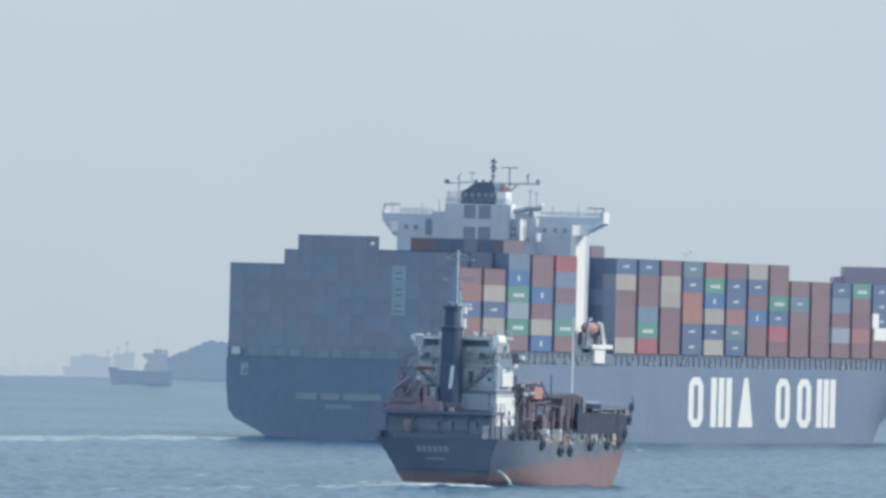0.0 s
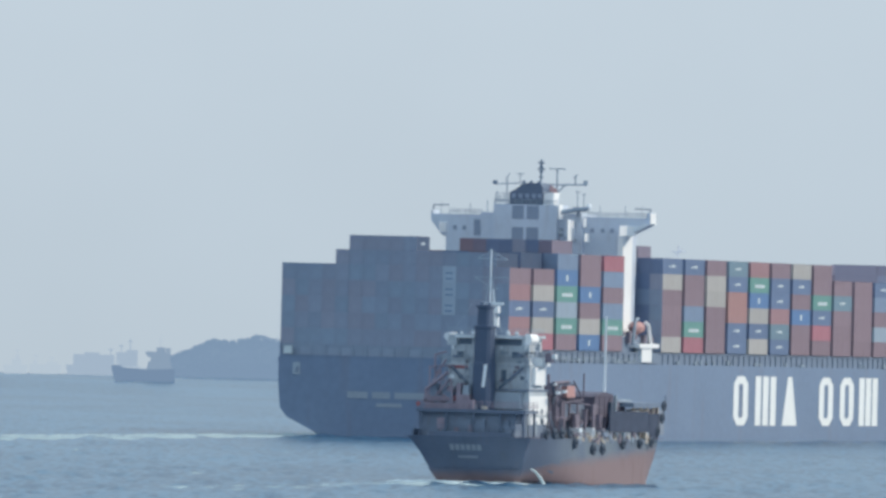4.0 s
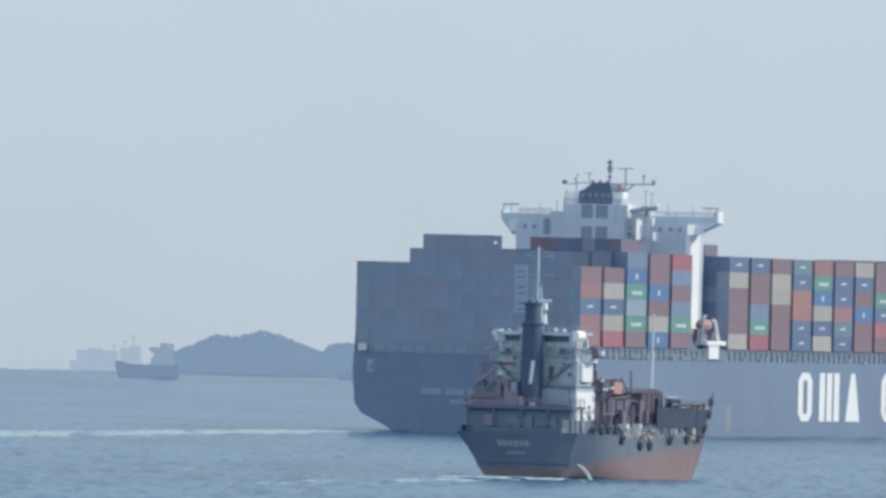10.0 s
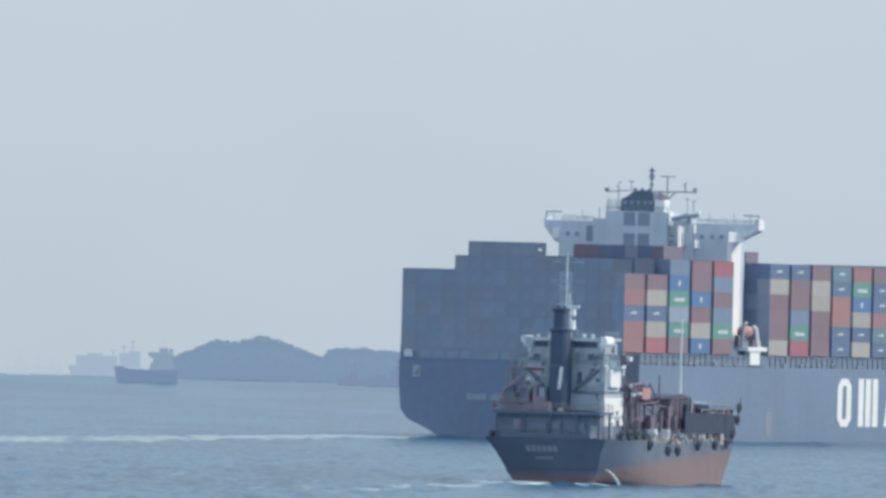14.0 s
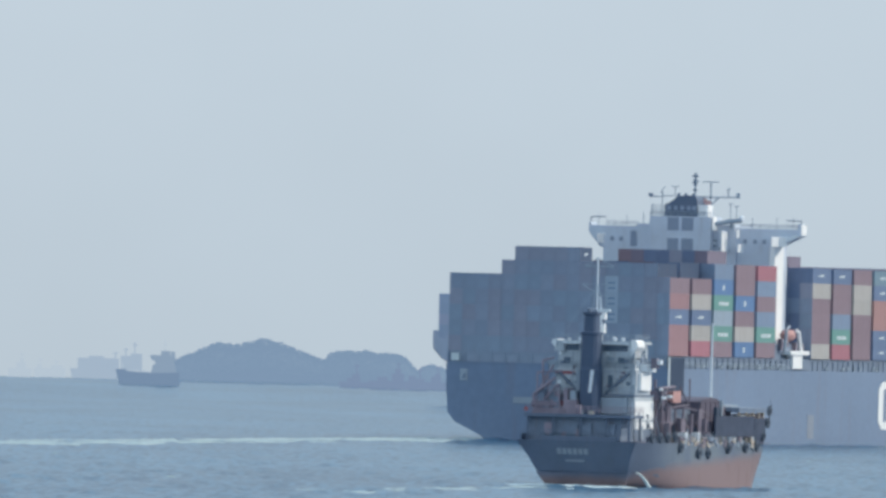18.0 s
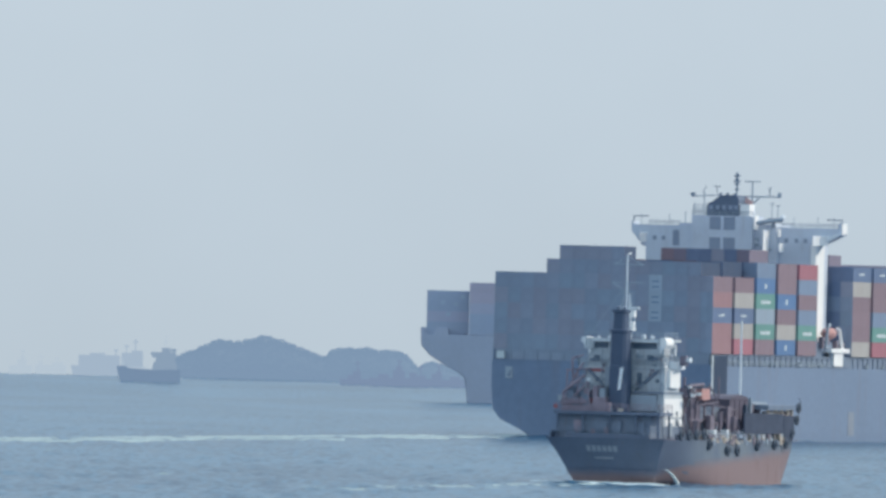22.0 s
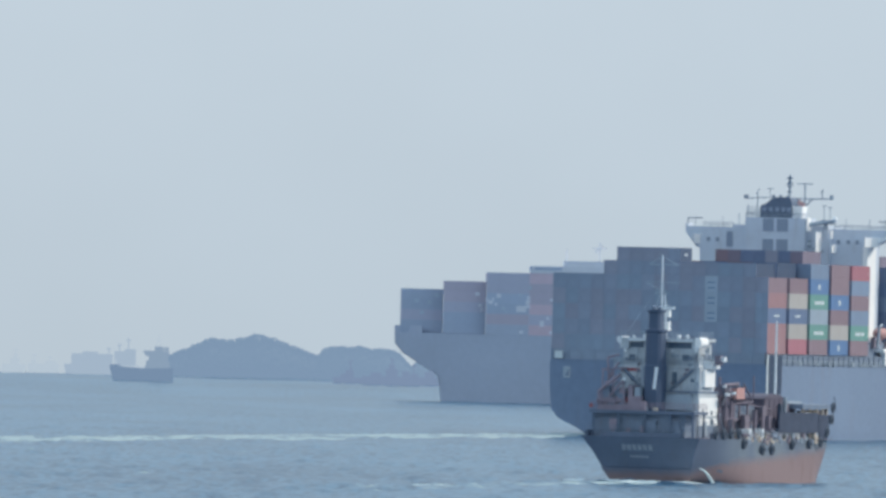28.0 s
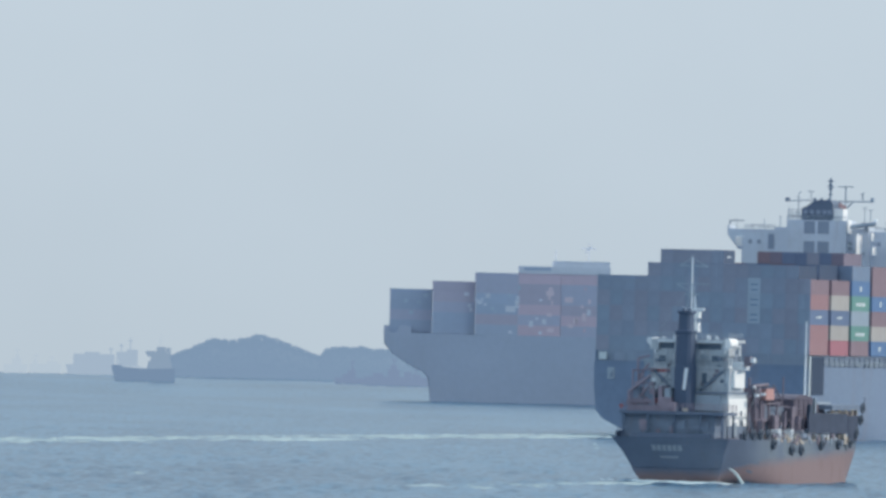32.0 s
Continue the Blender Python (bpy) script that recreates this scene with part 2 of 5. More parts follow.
INNER = mixed_paint("mixed_container_paint", [tuple(0.86 * c + 0.14 * g for c, g in zip(COLOURS[k], HAZE_TINT)) for k in ("maroon", "navy", "ink", "maroon", "brown", "ink", "maroon", "navy")])


# ---- mesh tools ----
def box(bm, x0, x1, y0, y1, z0, z1):
    v = [bm.verts.new((x, y, z)) for z in (z0, z1) for x, y in ((x0, y0), (x1, y0), (x1, y1), (x0, y1))]
    for f in ((3, 2, 1, 0), (4, 5, 6, 7), (0, 1, 5, 4), (1, 2, 6, 5), (2, 3, 7, 6), (3, 0, 4, 7)):
        bm.faces.new([v[i] for i in f])
    return v


def rod(bm, a, b, r, n=6, r2=None):
    a, b = Vector(a), Vector(b)
    q = (b - a).to_track_quat("Z", "Y")
    rings = []
    for p, rr in ((a, r), (b, r if r2 is None else r2)):
        rings.append([bm.verts.new(p + q @ Vector((rr * math.cos(2 * math.pi * i / n), rr * math.sin(2 * math.pi * i / n), 0))) for i in range(n)])
    for i in range(n):
        j = (i + 1) % n
        bm.faces.new((rings[0][i], rings[0][j], rings[1][j], rings[1][i]))
    bm.faces.new(rings[0][::-1])
    bm.faces.new(rings[1])


def loft(bm, sections, caps=True, closed=True):
    rings = [[bm.verts.new(p) for p in s] for s in sections]
    k = len(rings[0])
    for a, b in zip(rings, rings[1:]):
        for i in range(k if closed else k - 1):
            j = (i + 1) % k
            bm.faces.new((a[i], a[j], b[j], b[i]))
    if caps:
        bm.faces.new(rings[0][::-1])
        bm.faces.new(rings[-1])


def prism(bm, outline, axis, lo, hi):
    """An outline of 2D points pushed out along an axis (0 x, 1 y, 2 z)."""
    def at(p, d):
        q = [p[0], p[1]]
        q.insert(axis, d)
        return q
    loft(bm, [[at(p, lo) for p in outline], [at(p, hi) for p in outline]])


def part(name, bm, material, parent, label="", smooth=False):
    """One mesh object under a thing or a part."""
    bmesh.ops.recalc_face_normals(bm, faces=bm.faces[:])
    me = bpy.data.meshes.new(name)
    bm.to_mesh(me)
    bm.free()
    for mat in material if isinstance(material, (list, tuple)) else (material,):
        me.materials.append(mat)
    if smooth:
        me.polygons.foreach_set("use_smooth", [True] * len(me.polygons))
        me.set_sharp_from_angle(angle=radians(38))
    ob = new(name, me)
    ob.parent = parent
    if label:
        ob["label"] = label
    return ob


def shape(name, material, parent, fn, label="", smooth=False):
    bm = bmesh.new()
    fn(bm)
    return part(name, bm, material, parent, label, smooth)


def boxes(*rows):
    return lambda bm: [box(bm, *r) for r in rows]


def rods(r, *pairs):
    return lambda bm: [rod(bm, a, b, r) for a, b in pairs]


def rail(bm, pts, height=1.0, step=1.6, r=0.035):
    """Guard rail along a line of deck points."""
    for a, b in zip(pts, pts[1:]):
        a, b = Vector(a), Vector(b)
        n = max(1, round((b - a).length / step))
        for i in range(n + 1):
            p = a.lerp(b, i / n)
            rod(bm, p, p + Vector((0, 0, height)), r, 4)
        for h in (0.4, 0.7, 1.0):
            rod(bm, a + Vector((0, 0, height * h)), b + Vector((0, 0, height * h)), r, 4)


# ---- containers: shared meshes, one object each ----
def container_mesh(key, logo="", doors=False):
    """A steel box with corner posts, corrugated recessed sides, and bars on its doors (at -y). Length along y, base at z 0, side +x marked."""
    L, W, H = 13.2, 2.494, 2.898
    bm = bmesh.new()
    inset = 0.002 if doors else 0.022
    box(bm, -W / 2 + inset, W / 2 - inset, -L / 2 - 0.018, L / 2 - 0.02, 0.01, H - 0.01)
    for x in (-1, 1):
        for y in (-1, 1):
            box(bm, x * W / 2 - 0.06, x * W / 2 + 0.004, y * L / 2 - 0.03, y * L / 2 + 0.025, 0, H)
    for z in (0.0, H - 0.14):
        box(bm, W / 2 - 0.09, W / 2 + 0.02, -L / 2, L / 2, z, z + 0.14)
        box(bm, -W / 2, W / 2, -L / 2 - 0.02, -L / 2 + 0.08, z, z + 0.14)
    if doors:
        for x in (-0.75, -0.3, 0.3, 0.75):
            rod(bm, (x, -L / 2 - 0.04, 0.15), (x, -L / 2 - 0.04, H - 0.15), 0.022, 4)
    else:
        for i in range(9):
            y = -L / 2 + 0.9 + i * (L - 1.8) / 8
            box(bm, W / 2 - 0.06, W / 2 - 0.005, y - 0.32, y + 0.32, 0.2, H - 0.2)
    first = len(bm.faces)
    if logo == "bar":
        for y0, y1, z0, z1 in ((-3.2, -1.9, 0.95, 1.6), (-1.6, 0.6, 0.95, 1.6), (0.9, 3.4, 0.95, 1.6)):
            box(bm, W / 2 - 0.04, W / 2 + 0.024, y0, y1, z0, z1)
    elif logo == "dot":
        box(bm, W / 2 - 0.04, W / 2 + 0.024, -0.8, 0.5, 0.9, 1.9)
    elif logo == "small":
        for y0, y1, z0, z1 in ((-2.3, -1.2, 1.25, 1.55), (-0.9, 1.6, 1.25, 1.7)):
            box(bm, W / 2 - 0.04, W / 2 + 0.024, y0, y1, z0, z1)
    elif logo == "end":
        for z in (0.5, 1.5):
            box(bm, -0.7, 0.7, -L / 2 - 0.06, -L / 2, z, z + 0.35)
    bmesh.ops.recalc_face_normals(bm, faces=bm.faces[:])
    bm.faces.ensure_lookup_table()
    for f in bm.faces[first:]:
        f.material_index = 1
    me = bpy.data.meshes.new("container")
    bm.to_mesh(me)
    bm.free()
    me.materials.append(BOXPAINT[key])
    me.materials.append(BOXPAINT["greyblue"] if logo == "end" else LOGO)
    return me


CONTAINERS = {}
BOXWORDS = dict(brown="brown-red", rust="rust-red", red="red", beige="beige", navy="navy blue", blue="bright blue", green="green", teal="teal", grey="light grey", greyblue="grey-blue",
                orange="orange-brown", maroon="dark maroon", slate="dull slate-blue", dusk="dull grey-blue", mist="dull teal-grey", ink="dark blue", deep="very dark navy", umber="dull brown-grey", pale="pale grey")


def container(parent, key, x, y, z, logo="", doors=False, tall=1.0):
    k = (key, logo, doors)
    if k not in CONTAINERS:
        CONTAINERS[k] = container_mesh(*k)
    ob = new("container", CONTAINERS[k])
    ob.parent = parent
    ob.location = (x, y, z)
    ob.scale.z = tall
    ob["label"] = BOXWORDS[key] + " steel container" + (" with pale lettering" if logo else "")
    return ob


def door_pair(box_, key):
    """The two leaves of a container's door end, painted in the tone of the shaded stern."""
    for x0, x1 in ((-1.245, -0.004), (0.004, 1.245)):
        shape("door", BOXPAINT[key], box_, boxes((x0, x1, -6.70, -6.64, 0.01, 2.89)), BOXWORDS[key] + " container door")


def thing(name, label, category, group=""):
    return tagged(new(name), label, category, group)


# ---- sea ----
def wave_height(x, y):
    rs = np.random.RandomState(4)
    z = np.zeros_like(x)
    for i in range(22):
        length = 2.2 * 1.15 ** i
        a = rs.normal(-1.2, 1.0)
        k = 2 * math.pi / length
        amp = 0.051 * (length / 6) ** 0.4 if length < 24 else 0.03
        z += amp * np.sin(k * (x * math.cos(a) + y * math.sin(a)) + rs.uniform(0, 6.28))
    return z


FAR_RISE = 2.20  # far water and what lies on it raised to fit the camera's view


def build_sea():
    """One sheet to the horizon, closer meshed where the ships lie."""
    fine = np.linspace(radians(-2.3), radians(2.3), 620)
    coarse = np.linspace(radians(2.3), radians(357.7), 90)[1:-1]
    ang = np.concatenate([fine, coarse])
    r = [0.02, 150.0, 400.0, 700.0, 950.0, 1150.0]
    while r[-1] < 4985:
        r.append(min(r[-1] + 0.62 * r[-1] ** 2 / 470000.0, 4985.0))
    r = np.array(r)
    A, R = np.meshgrid(ang, r)
    X, Y = R * np.sin(A), R * np.cos(A)
    fade = np.clip((R - 950) / 250, 0, 1) * np.interp(R, [1500, 2600, 4200], [1.15, 0.85, 0.25])
    Z = wave_height(X, Y) * fade + FAR_RISE * np.clip((R - 4140) / 260, 0, 1)
    na, nr = len(ang), len(r)
    co = np.stack([X, Y, Z], -1).reshape(-1, 3)
    i, j = np.meshgrid(np.arange(nr - 1), np.arange(na), indexing="ij")
    k = (j + 1) % na
    quads = np.stack([i * na + j, (i + 1) * na + j, (i + 1) * na + k, i * na + k], -1).reshape(-1, 4)
    me = bpy.data.meshes.new("water")
    me.vertices.add(len(co))
    me.vertices.foreach_set("co", co.ravel())
    me.loops.add(quads.size)
    me.loops.foreach_set("vertex_index", quads.ravel().astype(np.int32))
    me.polygons.add(len(quads))
    me.polygons.foreach_set("loop_start", np.arange(0, quads.size, 4, dtype=np.int32))
    me.polygons.foreach_set("use_smooth", np.ones(len(quads), bool))
    me.update(calc_edges=True)
    me.validate()
    me.materials.append(SEA)
    return tagged(new("water", me), "blue-grey sea with short choppy ripples", "sea", kind="structure")


water = build_sea()

# ---- headings and speeds ----
SHIP_TURN, SHIP_START, SHIP_SPEED = 16.83, (-17.64, 2588.9), 7.217
TANKER_TURN, TANKER_START, TANKER_SPEED = 21.65, (-0.58, 1848.6), 2.569
TANKER_SWING = 0.0548  # degrees a second by which its head falls off
FAR_TURN, FAR_START, FAR_SPEED = 269.6, (11.05, 4086.6), 0.892


# ---- large container ship ----
BEAM = 21.4


def ship_hull(bm, beam, sections, zs):
    """Sections: (y, half breadths at the heights zs, shift of y with height)."""
    rings = []
    for y, hb, rake in sections:
        ring = [(-h * beam, y + rake * z, z) for h, z in zip(hb, zs)]
        ring += [(h * beam, y + rake * z, z) for h, z in zip(hb[::-1], zs[::-1])]
        rings.append(ring)
    loft(bm, rings)


def build_container_ship():
    ship = thing("container_ship", "large blue container ship stacked with mixed containers, under way", "ship")
    zs = [-2.0, 0.0, 2.8, 4.5, 9.0, 13.6]
    full = [1.0] * 6
    hull = shape("hull", HULL_BLUE, ship, lambda bm: ship_hull(bm, BEAM, [
        (0, [0.50, 0.66, 0.925, 0.985, 1.0, 1.0], -0.05), (6, [0.60, 0.76, 0.95, 0.99, 1.0, 1.0], 0), (16, [0.80, 0.90, 0.985, 1, 1, 1], 0),
        (34, [0.96, 0.99, 1, 1, 1, 1], 0), (55, full, 0), (268, full, 0), (284, [0.93, 0.94, 0.96, 0.97, 1, 1], 0),
        (300, [0.74, 0.76, 0.81, 0.86, 0.97, 1], 0), (316, [0.38, 0.41, 0.50, 0.58, 0.80, 0.92], 0.1),
        (328, [0.06, 0.08, 0.16, 0.24, 0.48, 0.66], 0.25), (333, [0.01, 0.01, 0.03, 0.06, 0.16, 0.24], 0.4)], zs),
        "faded blue hull, streaked below the deck edge", True)
    shape("forecastle", HULL_BLUE, ship, lambda bm: ship_hull(bm, BEAM, [
        (294, [0.99, 1.0], 0), (315, [0.90, 0.95], 0.2), (329, [0.55, 0.64], 0.35), (335, [0.2, 0.26], 0.4)], [13.4, 17.5]))
    # bulwark round the mooring deck, with a white fairlead housing at the port corner
    shape("bulwark", HULL_BLUE, ship, boxes((-21.4, -21.1, 0, 14, 13.6, 16.6), (-21.1, 21.1, -0.75, -0.5, 13.6, 13.9)))
    shape("fairlead_housing", LOGO, ship, boxes((-20.4, -18.9, -0.95, -0.3, 14.1, 15.5)))
    shape("mooring_port", GREY, ship, boxes((-18.7, -17.3, -0.72, -0.4, 10.4, 12.6)))
    shape("mooring_port_plate", DARK, ship, lambda bm: prism(bm, [(-18.4, 10.8), (-17.6, 12.2), (-17.6, 10.8)], 1, -0.76, -0.70))
    # Flat plate; the shade inside the opening is painted dark.
    shape("mooring_opening", VOID, hull, boxes((21.38, 21.44, 0.6, 10.2, 8.2, 15.6)), "mooring deck opening, its shade painted on a flat plate")
    # Sunlight along the corner edge, added as a pale strip
    shape("corner_sun_strip", LOGO, hull, boxes((21.40, 21.47, -0.45, 0.55, 6.0, 15.6)), "pale strip for sunlight on the corner edge")
    # ship name and port of registry, unreadable bars
    for x0, x1, z0, z1 in ((-8.4, -4.6, 6.4, 7.6), (-3.8, -0.4, 6.4, 7.6), (0.4, 7.4, 6.4, 7.6)):
        shape("name_bar", LETTER_DIM, hull, boxes((x0, x1, -0.42, -0.30, z0, z1)))
    shape("port_bar", LETTER_DIM, hull, boxes((-3.0, 1.8, -0.34, -0.22, 4.9, 5.6)))
    # brand marking as plain white shapes
    def posts(y0, y1, n, w):
        return boxes(*((21.40, 21.46, y0 + (y1 - y0 - w) * i / (n - 1), y0 + (y1 - y0 - w) * i / (n - 1) + w, 2.45, 11.75) for i in range(n)))

    def frame_block(y0, y1):
        """An upright frame with cut corners round a narrow slot."""
        def make(bm):
            ring = lambda a, b, lo, hi, cy, cz: [(a + cy, lo), (b - cy, lo), (b, lo + cz), (b, hi - cz), (b - cy, hi), (a + cy, hi), (a, hi - cz), (a, lo + cz)]
            out, inn = ring(y0, y1, 2.45, 11.75, 2.6, 1.5), ring(y0 + 3.5, y1 - 3.5, 3.9, 10.3, 0.5, 0.4)
            for i in range(8):
                j = (i + 1) % 8
                prism(bm, [out[i], out[j], inn[j], inn[i]], 0, 21.40, 21.46)
        return make
    mark = [("block", 148.7, 158.7), ("posts", 163.9, 178.3), ("wedge", 183.0, 193.4), ("block", 209.4, 219.4), ("block", 224.6, 234.6), ("posts", 238.6, 252.2)]
    for kind, y0, y1 in mark:
        if kind == "block":
            shape("marking_block", LETTER, hull, frame_block(y0, y1))
        elif kind == "posts":
            shape("marking_block", LETTER, hull, posts(y0, y1, 3, 3.9))
        else:
            shape("marking_block", LETTER, hull, lambda bm: prism(bm, [(y0, 2.45), (y1, 2.45), (y1 - 3.8, 11.75), (y0 + 3.8, 11.75)], 0, 21.40, 21.46))
    shape("pilot_mark", HULL_PATCH, hull, boxes((21.40, 21.45, 97.0, 101.6, 0.6, 5.2)), "pale boarding mark")
    shape("gangway_box", LIT_WHITE, ship, boxes((21.1, 21.3, 279.0, 283.5, 21.9, 24.7)))
    shape("gangway_box", LIT_WHITE, ship, boxes((21.1, 21.3, 280.5, 290.0, 19.5, 21.9)))
    # coaming inboard of the side passage, and its stanchions
    shape("hatch_coaming", DARK, ship, boxes((-20.9, 20.9, 0.9, 291, 13.6, 15.8)))
    shape("stern_bulkhead", COAMING, ship, boxes((-21.0, 20.9, 0.05, 0.88, 13.6, 15.9)))
    shape("side_passage_roof", DARK, ship, boxes((20.9, 21.02, 0.9, 88, 15.5, 15.8), (20.9, 21.02, 99, 291, 15.5, 15.8), (-21.02, -20.9, 0.9, 291, 15.5, 15.8)))
    post = shape("stanchion", DARK, ship, boxes((20.9, 21.1, 0.0, 0.4, 13.6, 15.45)))
    post.location.y = 0.6
    for i in range(1, 78):
        if not 84 < 0.6 + 3.72 * i < 99:
            twin = new("stanchion", post.data)
            twin.parent, twin.location.y = ship, 0.6 + 3.72 * i
    for i in range(17):
        x = -20.6 + i * 2.575
        shape("stern_post", COAMING, ship, boxes((x - 0.22, x + 0.22, -0.12, 0.05, 13.6, 15.7)))
    for x in (-17.6, -12.4, -9.8, -4.7, -2.1, 3.0, 8.2):
        shape("mooring_window", LOUVRE, ship, boxes((x, x + 1.9, -0.02, 0.06, 14.0, 15.3)))
    shape("side_rail", GREY, ship, lambda bm: rail(bm, [(21.3, 1, 13.6), (21.3, 84, 13.6)], 1.1, 3.0, 0.05))
    def specks(bm):
        rs = random.Random(8)
        for i in range(42):
            y = rs.uniform(20, 270)
            if not 82 < y < 99:
                w = rs.uniform(0.4, 1.2)
                box(bm, 21.15, 21.35, y, y + w, 13.7, 13.7 + rs.uniform(0.4, 1.0))
    shape("deck_fittings", GREY, ship, specks)["kind"] = "stuff"

    base, tier, pitch = 15.9, 2.9, 15.0
    # starboard outer stacks, bay by bay, from the top tier down
    R, D, S, B = "bar", "dot", "small", ""
    aft = ["brown rust navy rust rust", "brown beige navy beige red", "greyblue blue green grey green brown", "brown brown blue brown beige blue", "red greyblue brown greyblue green brown"]
    fore = ["navy beige brown brown brown beige", "navy brown brown greyblue green red", "brown beige beige brown brown brown", "teal navy orange orange navy navy",
            "rust green blue beige navy beige", "brown navy navy rust teal navy", "beige navy brown blue brown brown", "brown brown green navy red brown",
            "brown teal brown brown brown", "brown brown brown brown brown", "navy greyblue brown grey brown", "green brown brown rust brown", "navy navy navy brown brown"]
    logos = {"navy": S, "green": R, "blue": D, "teal": S, "greyblue": ""}
    rs = random.Random(3)
    for group, y0 in ((aft, 0.0), (fore, 99.1)):
        for n, stack in enumerate(group):
            names = stack.split()
            for i, k in enumerate(names[::-1]):
                logo = logos.get(k, "")
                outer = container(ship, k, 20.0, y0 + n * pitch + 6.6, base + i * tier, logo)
                if n == 0:  # door ends take the shaded tone, whatever the sides' colour
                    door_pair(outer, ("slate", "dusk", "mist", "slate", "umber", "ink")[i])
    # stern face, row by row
    # Near-uniform tones: shade and haze on the stern are in these colours.
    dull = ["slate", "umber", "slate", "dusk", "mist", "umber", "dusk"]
    high = [5, 5, 5, 5, 6, 7, 7, 7, 7, 7, 6, 6, 6, 6, 6, 6]
    for row, h in enumerate(high):
        for i in range(h):
            k, logo = rs.choice(dull), ""
            if row == 12 and 2 <= i <= 4:
                k, logo = "pale", "end"
            elif row == 9 and i in (5, 6):
                k, logo = "deep", "small"
            elif row == 15 and i == 5:
                k = "deep"
            elif (row, i) in ((5, 4), (6, 4), (9, 2), (9, 3)):
                k = "mist"
            elif row == 4 and i == 5 or 5 <= row < 9 and i == 6 or row in (10, 11) and i == 5:
                k = "umber"
            z = base + min(i, 5) * tier + max(0, i - 5) * 2.6
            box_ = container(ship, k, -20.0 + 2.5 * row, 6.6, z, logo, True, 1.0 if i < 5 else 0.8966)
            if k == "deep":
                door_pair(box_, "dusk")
            if row == 9 and i > 4:  # half-length boxes
                box_.scale.y, box_.location.y = 0.6, 3.96
    # the upper tiers that stand out over the stern, against the deckhouse
    for row, k in enumerate(["brown", "maroon", "ink", "ink", "umber", "ink", "maroon"]):
        container(ship, k, -5.0 + 2.5 * row, 4 * pitch + 6.6, base + 6 * tier, "", True, 0.8966)
    door_pair(container(ship, "deep", 17.5, pitch + 6.6, base + 5 * tier), "ink")
    half = container(ship, "maroon", 15.0, 99.1 + 4.5, base + 6 * tier, "", True, 0.74)
    half.scale.y = 0.66
    # the stacks inside, never seen but for their tops
    def inner(bm):
        rs = random.Random(5)
        for y0, count, rows in ((0.0, 5, aft), (99.1, 13, fore)):
            for n in range(count):
                if y0 == 0.0 and n == 0:
                    continue
                for row in range(16):
                    h = (5 if row < 4 else 6) if y0 == 0 else (6 if n < 8 else 5)
                    if y0 and n == 0 and row >= 14:
                        continue
                    y = y0 + n * pitch
                    for i in range(5 if y0 == 0 and n == 1 and row == 15 else h):
                        box(bm, -21.2 + 2.5 * row, -18.8 + 2.5 * row, y + 0.05, y + 13.15, base + i * tier, base + i * tier + 2.898)
    for row in (14, 15):
        for i in range(6):
            container(ship, ("greyblue", "navy", "ink", "greyblue", "navy", "ink")[(i + row) % 6], -20.0 + 2.5 * row, 99.1 + 6.6, base + i * tier, "", True)
    shape("container_block", INNER, ship, inner)["kind"] = "stuff"
    first = None
    for y0, count in ((0.0, 4), (99.1, 13)):
        for n in range(count):
            if first is None:
                first = shape("lashing_bridge", DARK, ship, lambda bm: [box(bm, x - 0.2, x + 0.2, 0, 0.9, 15.8, 24.2) for x in (-21.0, -10.6, 0, 10.6, 20.7)] + [box(bm, -21.2, 20.9, 0.02, 0.88, z, z + 0.15) for z in (18.6, 21.4, 24.3)])
                first.location.y = y0 + n * pitch + 13.5
                continue
            twin = new("lashing_bridge", first.data)
            twin.parent, twin.location.y = ship, y0 + n * pitch + 13.5

    # deckhouse with bridge wings
    y0, y1 = 84.0, 97.0
    house = shape("deckhouse", HOUSE, ship, boxes((-16.6, 16.6, y0 + 1.0, y1, 13.6, 38.6), (-9.6, 10.0, y0, y0 + 1.2, 26.0, 38.6), (-6.8, 5.4, y0 - 1.4, y0, 26.0, 38.6)), "white deckhouse, toned grey for shade")
    shape("navigation_bridge", HOUSE, house, boxes((-9.7, 9.7, y0 - 0.05, y1 - 1, 38.6, 41.0), (-6.8, 5.4, y0 - 1.4, y0 + 6, 38.6, 42.5)))
    shape("bridge_wing", HOUSE, house, lambda bm: [prism(bm, [(-19.6, 39.3), (-19.6, 41.1), (-19.2, 41.1), (-19.2, 40.5), (-9.6, 40.5), (-9.6, 36.4), (-17.3, 36.4)], 1, y0 + 1.2, y0 + 5.0)])
    shape("bridge_wing", HOUSE, house, lambda bm: [prism(bm, [(22.5, 39.3), (22.5, 41.5), (21.9, 41.5), (21.9, 40.5), (9.9, 40.5), (9.9, 36.4), (16.6, 36.4)], 1, y0 + 1.2, y0 + 5.0)])
    for s, e in ((-1, -19.4), (1, 22.3)):
        # Fins added and slanted to the sun to give bright patches here
        x0, x1, d = (-17.4, -16.4, 0.6) if s < 0 else (17.8, 19.9, 2.6)
        shape("wing_fin", LIT_WHITE, house, lambda bm: prism(bm, [(x0, y0 - d), (x1, y0 + 1.18), (x0, y0 + 1.18)], 2, 37.1, 39.0), "white fin under the wing, slanted to catch the sun")
        shape("wing_light_mast", DARK, house, rods(0.12, ((e, y0 + 2, 41.2), (e, y0 + 2, 42.2)), ((e, y0 + 2, 42.1), (e - 3.0 * s, y0 + 2, 42.15))))
